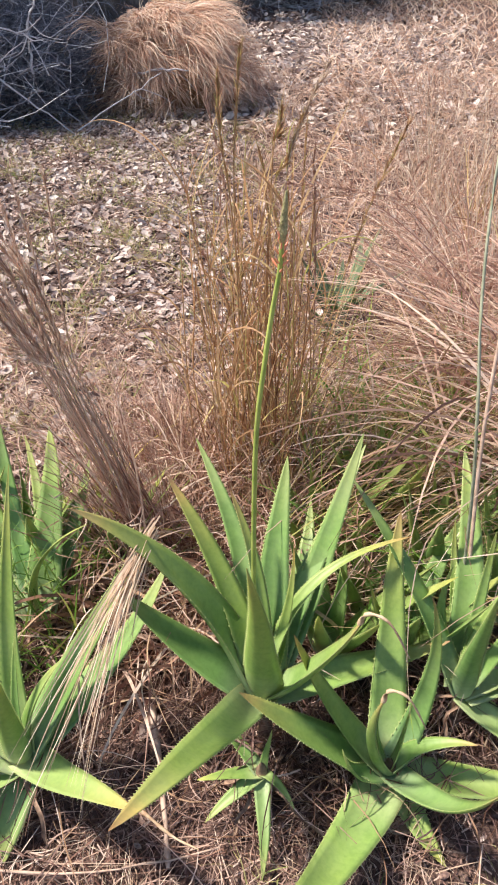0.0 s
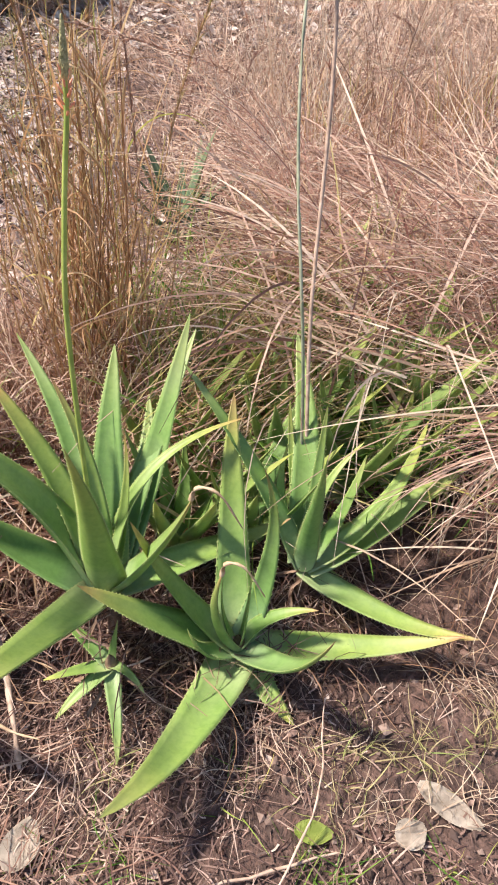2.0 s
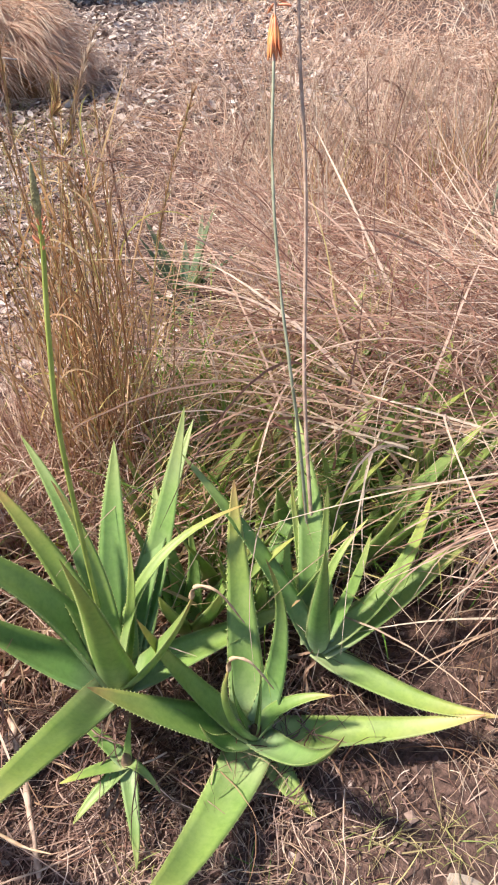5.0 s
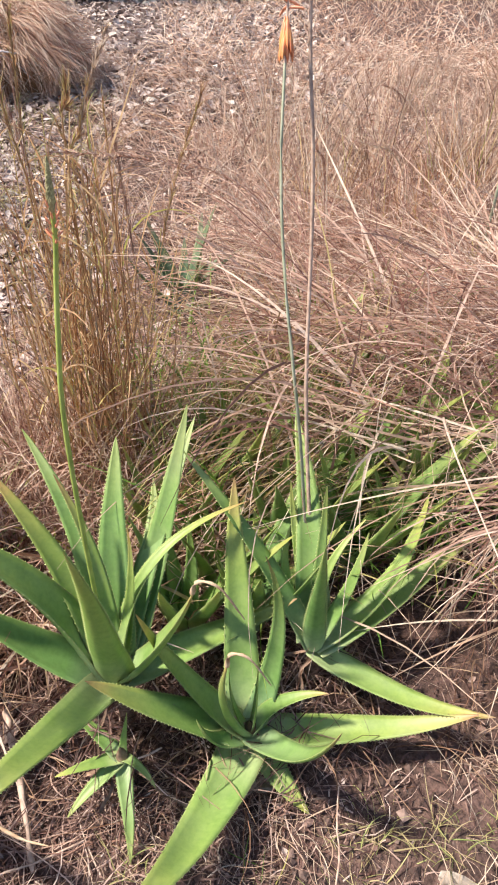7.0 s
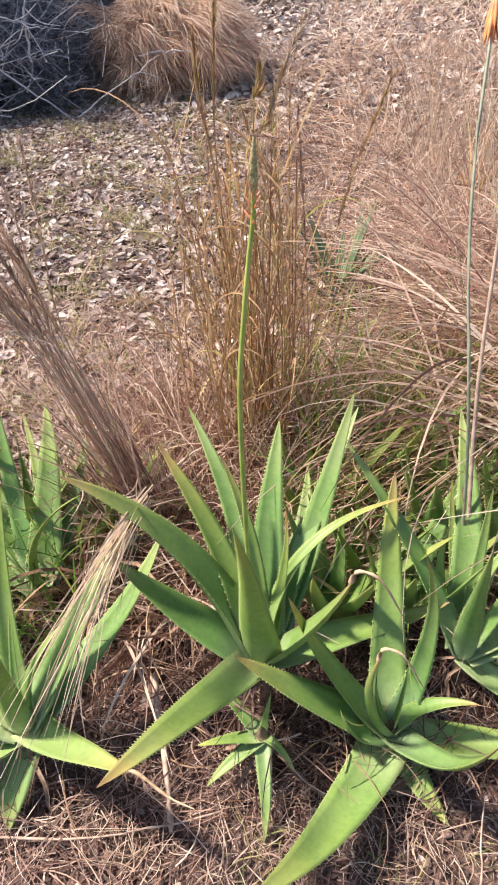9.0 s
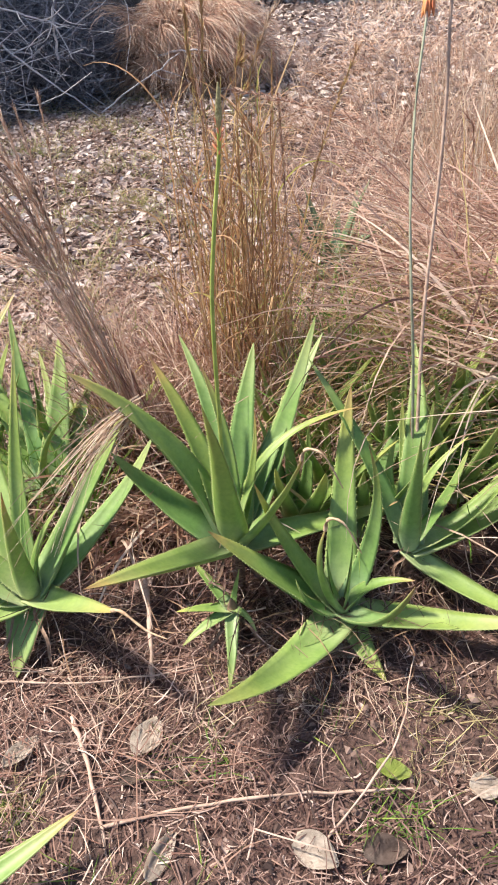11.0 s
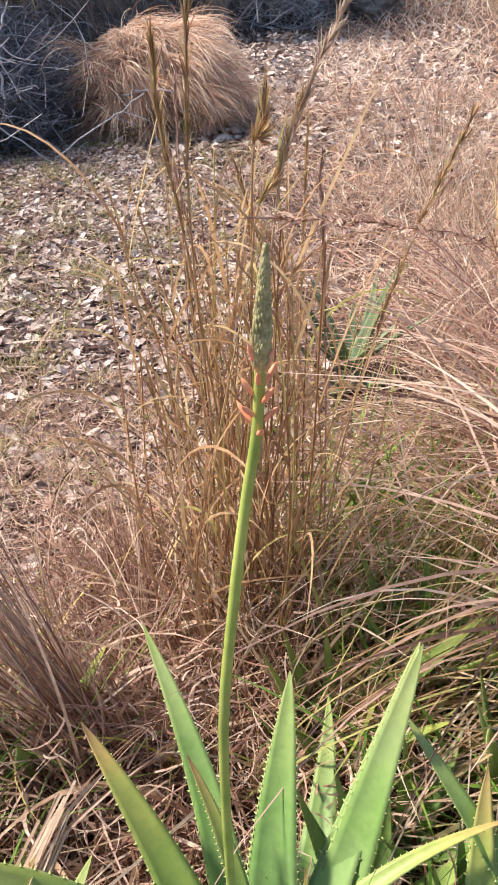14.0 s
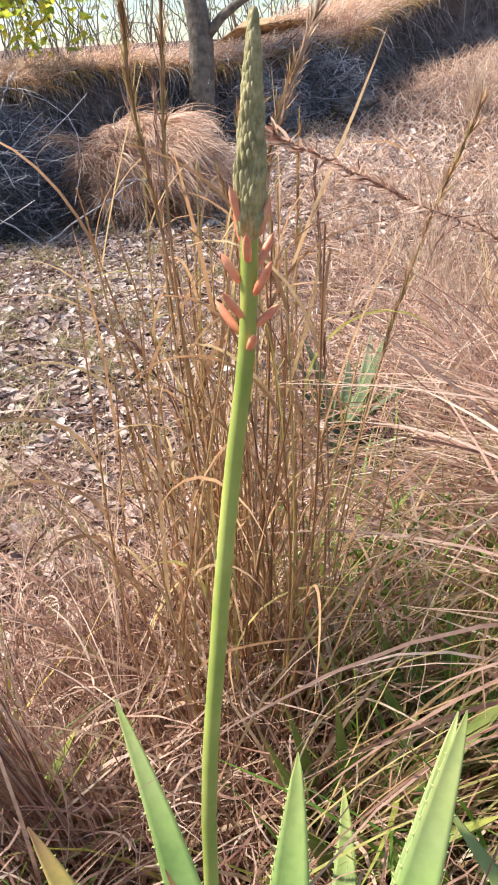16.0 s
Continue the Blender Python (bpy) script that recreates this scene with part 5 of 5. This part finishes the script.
stuff("curled_grass", sheaf("curled_grass", p, U(0, 360, n), U(35, 85, n), U(-90, 30, n), U(0.16, 0.36, n), (0.002, 0.005), STRAW, 8, U(-100, 100, n), 8, 1.5), "pinkish dry straw heaped behind the rosette", "grass")
n = 22
p = np.stack([U(0.84, 1.08, n), U(0.82, 1.08, n), U(0.20, 0.42, n)], -1)
stuff("combed_grass", sheaf("combed_grass", p, rng.normal(215, 26, n), U(-5, 40, n), rng.normal(-74, 14, n), U(0.22, 0.46, n), (0.002, 0.0042), RUST, 9, rng.normal(0, 45, n), 14, 1.3), "hair-like dry straw falling over the aloe leaves", "grass")
n = 24
p = np.stack([U(0.75, 1.45, n), U(1.25, 1.85, n), U(0.28, 0.46, n)], -1)
stuff("combed_grass", sheaf("combed_grass", p, rng.normal(182, 30, n), U(0, 42, n), rng.normal(-26, 18, n), U(0.35, 0.8, n), (0.0016, 0.0036), RUST, 9, rng.normal(6, 45, n), 12, 1.7), "fine plumes of straw combed flat over the green", "grass")
n = 330
p = box(n, 0.50, 1.5, 1.15, 1.8)
p[:, 2] += U(0.10, 0.36, n)
stuff("arching_grass", blades("arching_grass", p, rng.normal(150, 45, n), U(20, 65, n), U(-45, 15, n), U(0.35, 0.85, n), U(0.004, 0.0075, n), RUST, 9, rng.normal(0, 40, n)), "broad rusty blades arching over the aloes", "grass")
# single upright stems through the meadow
n = 420
p = box(n, 0.35, 2.8, 1.8, 4.8)
stuff("grass_stems", blades("grass_stems", p, U(0, 360, n), U(55, 89, n), U(-50, 75, n), U(0.3, 0.8, n), U(0.003, 0.0055, n), RUST, 9, U(-80, 80, n)), "single rusty grass stems standing in the meadow", "grass")
n = 260
p = box(n, 0.4, 2.8, 2.2, 4.8)
stuff("grass_stems", blades("grass_stems", p, U(0, 360, n), U(62, 89, n), U(0, 75, n), U(0.3, 0.7, n), U(0.003, 0.006, n), PALE, 8, U(-60, 60, n)), "single pale grass stems standing in the meadow", "grass")
for i in range(26):
    x, y, hz = rng.uniform(0.5, 2.3), rng.uniform(1.7, 3.8), rng.uniform(0.4, 0.72)
    lx, ly = rng.normal(-0.10, 0.12), rng.normal(0, 0.1)
    seed_head("grass_plume", [(x, y, 0.0), (x + 0.2 * lx, y + 0.2 * ly, hz * 0.55), (x + 0.6 * lx, y + 0.6 * ly, hz * 0.9), (x + 1.2 * lx, y + ly, hz)], 0.0016, 60, RUST if i % 3 else PALE, "dry grass stem with a drooping seed head")
# dead thatch heaped round the aloe stems, its dark colour standing for their shade
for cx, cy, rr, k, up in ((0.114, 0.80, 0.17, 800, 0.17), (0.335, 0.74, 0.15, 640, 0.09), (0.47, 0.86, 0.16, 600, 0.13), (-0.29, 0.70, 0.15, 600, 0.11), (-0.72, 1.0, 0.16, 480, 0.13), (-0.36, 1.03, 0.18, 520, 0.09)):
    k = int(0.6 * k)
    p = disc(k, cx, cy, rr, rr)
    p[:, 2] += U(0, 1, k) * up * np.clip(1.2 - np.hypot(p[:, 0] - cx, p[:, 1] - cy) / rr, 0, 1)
    stuff("dead_thatch", blades("dead_thatch", p, U(0, 360, k), U(-10, 40, k), U(-70, 0, k), U(0.06, 0.22, k), U(0.0012, 0.0032, k), CHAFF, 6, rng.normal(0, 60, k)), "heaped dead grass round an aloe stem, coloured dark for the shade there", "straw")

# dense curled dead growth at the foot of the clump and behind the aloes
n = 150
p = box(n, -0.34, 0.46, 1.02, 1.75)
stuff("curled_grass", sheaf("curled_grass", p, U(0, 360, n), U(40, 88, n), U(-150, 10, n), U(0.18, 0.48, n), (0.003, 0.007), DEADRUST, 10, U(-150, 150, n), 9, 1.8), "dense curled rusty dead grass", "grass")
n = 62
p = box(n, 0.62, 1.8, 1.5, 2.7)
stuff("tangled_grass", sheaf("tangled_grass", p, rng.normal(180, 60, n), U(30, 80, n), U(-60, 10, n), U(0.4, 0.85, n), (0.003, 0.007), RUST, 9, U(-60, 60, n), 14, 1.3), "swaths of dry grass falling over each other", "grass")
n = 30
p = box(n, 0.5, 2.6, 2.4, 4.4)
stuff("tangled_grass", sheaf("tangled_grass", p, U(0, 360, n), U(55, 85, n), U(-10, 70, n), U(0.35, 0.75, n), (0.003, 0.007), PALE, 8, U(-60, 60, n), 12, 1.3), "pale straw bunches standing in the meadow", "grass")
n = 300
p = box(n, 0.15, 0.95, 1.22, 2.0)
stuff("green_grass", blades("green_grass", p, U(0, 360, n), U(60, 88, n), U(0, 75, n), U(0.2, 0.5, n), U(0.005, 0.011, n), GREEN, 8, U(-60, 60, n)), "green blades in the shade of the dry clump", "grass")
n = 260
p = box(n, 0.28, 0.85, 1.10, 1.6)
stuff("green_grass", blades("green_grass", p, rng.normal(60, 90, n), U(55, 85, n), U(-30, 60, n), U(0.25, 0.5, n), U(0.004, 0.009, n), GREEN, 8, U(-50, 50, n)), "fresh green blades standing in the straw", "grass")

n = 24
p = box(n, 0.30, 1.0, 1.3, 1.9)
stuff("olive_grass", sheaf("olive_grass", p, rng.normal(170, 60, n), U(45, 85, n), U(-50, 30, n), U(0.35, 0.75, n), (0.003, 0.007), OLIVE, 9, U(-50, 50, n), 13, 1.4), "half-green grass bunches drooping over the aloes", "grass")


# ---------------------------------------------------------------- litter and small things
# loose straw on the soil
n = 15000
p = soft_box(n, -1.3, 1.5, -0.35, 1.3)
p = thin_out(p)
n = len(p)
p[:, 2] += U(0.004, 0.03, n)
stuff("loose_straw", blades("loose_straw", p, U(0, 360, n), rng.normal(4, 9, n), rng.normal(-6, 10, n), U(0.015, 0.12, n), U(0.0012, 0.0028, n), CHAFF, 5, rng.normal(0, 45, n), True), "broken straw scattered over the soil", "straw")
n = 52000
p = soft_box(n, -1.3, 1.5, -0.35, 1.0)
p = thin_out(p)
n = len(p)
p[:, 2] += U(0.004, 0.02, n)
stuff("loose_straw", blades("loose_straw", p, U(0, 360, n), rng.normal(8, 14, n), rng.normal(-6, 20, n), U(0.008, 0.036, n), U(0.0012, 0.0034, n), CHAFF, 3, rng.normal(0, 60, n), True), "short broken reddish chaff on the soil", "straw")
n = 650
p = soft_box(n, -0.75, 0.15, 0.15, 0.62)
p[:, 2] += U(0.006, 0.03, n)
stuff("loose_straw", blades("loose_straw", p, U(0, 360, n), rng.normal(3, 8, n), rng.normal(-4, 8, n), U(0.05, 0.20, n), U(0.0012, 0.0026, n), RUST, 6, rng.normal(0, 40, n), True), "long pinkish straw strewn over the soil", "straw")
# matted straw in a dark colour that paints the shade under the leaves
n = 650
p = box(n, -0.55, 0.9, 0.62, 1.25)
p[:, 2] += U(0.0, 0.06, n)
stuff("matted_straw", blades("matted_straw", p, U(0, 360, n), U(-5, 45, n), U(-50, 10, n), U(0.08, 0.28, n), U(0.0012, 0.0030, n), DEADRUST, 6, rng.normal(0, 60, n)), "matted dead grass under the aloes, coloured dark for their shade", "straw")


def leaf_scatter(name, pts, size, material, label):
    """Curled fallen leaves: six-sided blades folded along the midrib."""
    n = len(pts)
    size = np.broadcast_to(np.asarray(size, float), (n,))
    a = rng.uniform(0, 2 * np.pi, n)
    tilt, rollv = rng.normal(0, 0.42, n), rng.normal(0, 0.42, n)
    d = np.stack([np.cos(a) * np.cos(tilt), np.sin(a) * np.cos(tilt), np.sin(tilt)], -1)
    l = np.stack([-np.sin(a) * np.cos(rollv), np.cos(a) * np.cos(rollv), np.sin(rollv)], -1)
    u = np.cross(d, l)
    shape = [(-0.5, 0, 0.06), (-0.2, 0.26, 0.10), (0.2, 0.24, 0.12), (0.5, 0, 0.10), (0.2, -0.24, 0.12), (-0.2, -0.26, 0.10), (-0.18, 0, 0.0), (0.18, 0, 0.02)]
    curl = rng.uniform(0.2, 2.2, n)
    v = np.stack([pts + d * (x * size)[:, None] + l * (y * size)[:, None] + u * (z * size * curl)[:, None] for x, y, z in shape], 1).reshape(-1, 3)
    f = np.array([(0, 6, 1, 1), (6, 7, 2, 1), (7, 3, 2, 2), (0, 5, 6, 6), (5, 4, 7, 6), (4, 3, 7, 7)])
    quads = (f[[1, 4]][None] + (np.arange(n) * 8)[:, None, None]).reshape(-1, 4)
    tris = (f[[0, 2, 3, 5]][None] + (np.arange(n) * 8)[:, None, None]).reshape(-1, 4)[:, :3]
    q2 = np.concatenate([quads[:, [0, 1, 2]], quads[:, [0, 2, 3]], tris])
    return stuff(name, raw_mesh(name, v, q2, material), label, "leaf litter")


n = 21000
p = soft_box(n, -3.0, 0.15, 1.9, 6.2)
patch = 0.5 + 0.5 * np.sin(3.1 * p[:, 0] + 1.7 * np.sin(2.0 * p[:, 1])) * np.sin(2.7 * p[:, 1] + p[:, 0])
w = (p[:, 0] < 0.0 - 0.06 * (p[:, 1] - 2) + rng.normal(0, 0.15, n)) & (U(0, 1, n) < 0.55 + 0.6 * patch)
p = p[w]
p[:, 2] += 0.012
leaf_scatter("fallen_leaves", p, 0.020 + 0.050 * U(0, 1, len(p)) ** 1.5, LITTER, "carpet of fallen grey-brown leaves")
p = soft_box(6500, -0.6, 1.7, 5.9, 9.6)
p[:, 2] += 0.03
leaf_scatter("fallen_leaves", p, U(0.04, 0.11, len(p)), LITTER, "fallen leaves and pebbles near the bank")
p = soft_box(1500, -1.3, 1.5, -0.4, 1.3)
p[:, 2] += 0.008
leaf_scatter("leaf_scraps", p, U(0.008, 0.028, len(p)), CHAFF, "small scraps of dead leaves on the soil")
p = box(900, -0.9, 2.5, 1.3, 5.0)
p[:, 2] += 0.012
leaf_scatter("fallen_leaves", p, U(0.03, 0.06, len(p)), LITTER, "fallen leaves lying in the straw")

n = 9000
p = soft_box(n, -3.0, 0.2, 1.8, 6.4)
p[:, 2] += U(0.01, 0.035, n)
stuff("loose_straw", blades("loose_straw", p, U(0, 360, n), rng.normal(10, 18, n), rng.normal(-8, 20, n), 0.02 + 0.10 * U(0, 1, n) ** 2, U(0.002, 0.0042, n), STRAW, 4, rng.normal(0, 55, n), True), "pinkish straw strewn over the fallen leaves", "straw")
n = 17000
p = soft_box(n, -3.2, 0.3, 1.9, 6.6)
p[:, 2] += U(0.004, 0.02, n)
stuff("loose_straw", blades("loose_straw", p, U(0, 360, n), rng.normal(6, 14, n), rng.normal(-6, 16, n), 0.02 + 0.16 * U(0, 1, n) ** 2, U(0.002, 0.0055, n), CHAFF, 4, rng.normal(0, 55, n), True), "straw bits lying among fallen leaves", "straw")

n = 14000
p = soft_box(n, -7.0, 7.0, -5.0, 7.0)
p = p[(np.abs(p[:, 0]) > 1.7) | (np.abs(p[:, 1] - 0.7) > 1.6)]
n = len(p)
p[:, 2] += U(0.004, 0.02, n)
stuff("loose_straw", blades("loose_straw", p, U(0, 360, n), rng.normal(8, 14, n), rng.normal(-8, 18, n), U(0.08, 0.30, n), U(0.004, 0.010, n), CHAFF, 4, rng.normal(0, 55, n), True), "thin scatter of straw over the open ground", "straw")

p = soft_box(9000, -2.8, 0.0, 1.9, 6.2)
p[:, 2] += U(0.006, 0.02, 9000)
leaf_scatter("leaf_scraps", p, U(0.008, 0.026, 9000), LITTER, "pale crumbled scraps of dead leaves")

# clods: small lumps of soil, eight faces each
n = 12000
p = soft_box(n, -1.1, 1.4, -0.4, 1.1)
size = 0.0015 + 0.0075 * U(0, 1, n) ** 3
shape = np.array([(1, 0, 0), (0, 1, 0), (-1, 0, 0), (0, -1, 0), (0, 0, 1), (0, 0, -1)], float)
jit = shape[None] * rng.uniform(0.6, 1.4, (n, 6, 1)) + rng.normal(0, 0.18, (n, 6, 3))
turn = U(0, 2 * np.pi, n)
jit = np.stack([jit[..., 0] * np.cos(turn)[:, None] - jit[..., 1] * np.sin(turn)[:, None], jit[..., 0] * np.sin(turn)[:, None] + jit[..., 1] * np.cos(turn)[:, None], jit[..., 2] * 0.8], -1)
v = ((p + np.array([0, 0, 0.010]))[:, None] + jit * size[:, None, None]).reshape(-1, 3)
tri = np.array([(0, 1, 4), (1, 2, 4), (2, 3, 4), (3, 0, 4), (1, 0, 5), (2, 1, 5), (3, 2, 5), (0, 3, 5)])
stuff("soil_clods", raw_mesh("soil_clods", v, (tri[None] + (np.arange(n) * 6)[:, None, None]).reshape(-1, 3), CLOD, smooth=False), "crumbs of reddish-brown soil", "soil")
# straw-green tufts on the soil
for cx, cy, k in ((0.52, 0.56, 60), (0.63, 0.53, 70), (0.75, 0.56, 60), (0.84, 0.50, 50), (0.47, 0.47, 36), (-0.22, 0.33, 60), (0.13, 0.56, 40), (0.02, 0.17, 50)):
    p = disc(k, cx, cy, 0.05, 0.035)
    stuff("straw_tuft", blades("straw_tuft", p, U(0, 360, k), U(10, 75, k), U(-50, 30, k), U(0.03, 0.10, k), U(0.0014, 0.0026, k), TUFT, 6, U(-90, 90, k)), "small half-dry grass tuft on the soil", "grass")

for cx, cy, k in ((0.40, 0.56, 40), (0.30, 0.52, 36), (0.52, 0.44, 40), (0.66, 0.45, 50), (0.80, 0.62, 50), (0.92, 0.52, 44), (0.20, 0.60, 40), (0.10, 0.50, 40), (-0.08, 0.52, 40), (-0.18, 0.58, 36), (0.72, 0.66, 40)):
    p = disc(k, cx, cy, 0.06, 0.04)
    p[:, 2] += U(0.006, 0.03, k)
    stuff("pale_roots", blades("pale_roots", p, U(0, 360, k), U(-10, 55, k), U(-60, 20, k), U(0.04, 0.13, k), U(0.0009, 0.002, k), PALE, 7, U(-130, 130, k)), "thin pale curled roots and straw on dark soil", "straw")
# grit
p = soft_box(1400, -1.0, 1.3, -0.4, 0.9)
p[:, 2] += 0.003
leaf_scatter("grit", p, U(0.002, 0.007, len(p)), CHAFF, "fine grit on the soil")


def dead_leaf(x, y, length, turn, tilt, material, label, broad=0.62):
    bm = bmesh.new()
    rows = []
    for i in range(11):
        s = i / 10
        w = broad * 0.5 * length * math.sin(math.pi * (0.06 + 0.90 * s) ** 0.85) ** 0.8
        z = 0.10 * length * math.sin(math.pi * s) * 0.4 + 0.02 * length * math.sin(7 * s + x * 30)
        row = []
        for u in (-1, -0.5, 0, 0.5, 1):
            row.append(bm.verts.new(((s - 0.5) * length, u * w, z + abs(u) ** 1.5 * 0.16 * length * (0.5 + 0.5 * math.sin(3 * s + y * 20 + u)))))
        rows.append(row)
    for a, b in zip(rows, rows[1:]):
        for i in range(4):
            bm.faces.new((a[i], a[i + 1], b[i + 1], b[i]))
    bmesh.ops.solidify(bm, geom=bm.faces[:], thickness=0.0008)
    for f in bm.faces:
        f.smooth = True
    me = bpy.data.meshes.new("dead_leaf")
    bm.to_mesh(me)
    bm.free()
    me.materials.append(material)
    ob = new("dead_leaf", me)
    ob.matrix_world = pose(x, y, float(height(x, y)) + 0.012, tilt, tilt * 0.5, turn)
    stalk = bezier((-0.5 * length, 0, 0), (-0.6 * length, 0.02 * length, 0.004), (-0.68 * length, 0.05 * length, 0.0), 6)
    part("leaf_stalk", tubes("leaf_stalk", [stalk], [np.full(6, 0.0011)], DRYSTEM, 5), ob)
    return tagged(ob, label, "dead leaf", "dead leaves on the soil")


dead_leaf(-0.013, 0.459, 0.075, 70, 8, DEADLEAF, "pale grey-brown dead leaf lying flat", 0.75)
dead_leaf(-0.020, 0.389, 0.055, 40, 14, DARKLEAF, "dark brown curled dead leaf")
dead_leaf(0.293, 0.287, 0.075, -25, 6, DEADLEAF, "broad tan dead leaf lying flat", 0.7)
dead_leaf(0.400, 0.302, 0.070, 10, 10, DARKLEAF, "dark glossy dead leaf on soil")
dead_leaf(-0.235, 0.414, 0.075, 60, 22, DEADLEAF, "pale folded dead leaf standing on edge", 0.45)
dead_leaf(-0.155, 0.386, 0.055, 80, 15, DARKLEAF, "small brown dead leaf on soil")
dead_leaf(0.052, 0.261, 0.080, 70, 18, DEADLEAF, "narrow pale dead leaf on soil", 0.42)
dead_leaf(0.570, 0.414, 0.055, 20, 8, DEADLEAF, "round pale dead leaf on soil", 0.85)
dead_leaf(0.640, 0.445, 0.11, -40, 12, DEADLEAF, "long pinkish dead leaf on soil", 0.4)
dead_leaf(0.421, 0.431, 0.06, -10, 8, STALK, "fallen yellow-green leaf on soil", 0.6)
dead_leaf(-0.304, 0.283, 0.06, 45, 10, DEADLEAF, "narrow grey dead leaf on soil", 0.4)
dead_leaf(-0.56, 0.482, 0.06, 20, 10, DARKLEAF, "brown dead leaf on bare soil")
dead_leaf(0.351, 0.662, 0.08, 0, 8, DEADLEAF, "grey dead leaf under the rosette", 0.6)



def stick(pts, r, label):
    st = thing("stick", label, "stick", tuple(pts[0]))
    path = wander(np.asarray(pts, float) - np.asarray(pts[0], float), 16)
    path = path + rng.normal(0, 0.0011, path.shape)
    part("shaft", tubes("shaft", [path], [r * (1 + 0.15 * rng.normal(0, 1, 16)) * np.linspace(1, 0.6, 16)], DRYSTEM, 7), st)
    return st


stick([(-0.165, 0.49, 0.015), (-0.12, 0.42, 0.02), (-0.07, 0.33, 0.02), (-0.03, 0.25, 0.012)], 0.0042, "brown bent stick lying on the soil")
stick([(-0.10, 0.83, 0.05), (-0.06, 0.70, 0.04), (-0.03, 0.57, 0.012)], 0.007, "grey weathered strip of dead stem")
stick([(-0.05, 0.30, 0.02), (0.12, 0.345, 0.03), (0.28, 0.375, 0.025), (0.45, 0.40, 0.02)], 0.003, "thin pale curved straw stalk")
stick([(-0.62, 0.50, 0.02), (-0.40, 0.54, 0.02), (-0.15, 0.55, 0.03), (0.05, 0.60, 0.02)], 0.0025, "thin pale dry stalk across the soil")
stick([(0.30, 0.30, 0.01), (0.42, 0.45, 0.06), (0.46, 0.60, 0.10)], 0.0022, "thin bent straw stalk leaning on a leaf")



def stone(x, y, size, material=None, label="pale rough stone lying among dry litter"):
    bm = bmesh.new()
    bmesh.ops.create_icosphere(bm, subdivisions=2 if size < 0.2 else 4, radius=size)
    for v in bm.verts:
        q = v.co * (1.2 / size) + Vector((x * 9, y * 7, 0))
        v.co *= 1 + 0.55 * noise.noise(q) + 0.25 * noise.noise(q * 2.7)
        v.co.z *= 0.6
    me = bpy.data.meshes.new("stone")
    bm.to_mesh(me)
    bm.free()
    me.materials.append(material or STONE)
    ob = new("stone", me)
    ob.location = (x, y, float(height(x, y)) + size * 0.25)
    return tagged(ob, label, "stone", "stones near the bank")


for i in range(46):
    stone(rng.normal(0.5, 0.5), rng.uniform(5.4, 9.8), 0.016 + 0.055 * rng.uniform(0, 1) ** 2.2)
stone(1.15, 10.75, 0.33, DARKROCK, "large dark boulder at the foot of the bank")
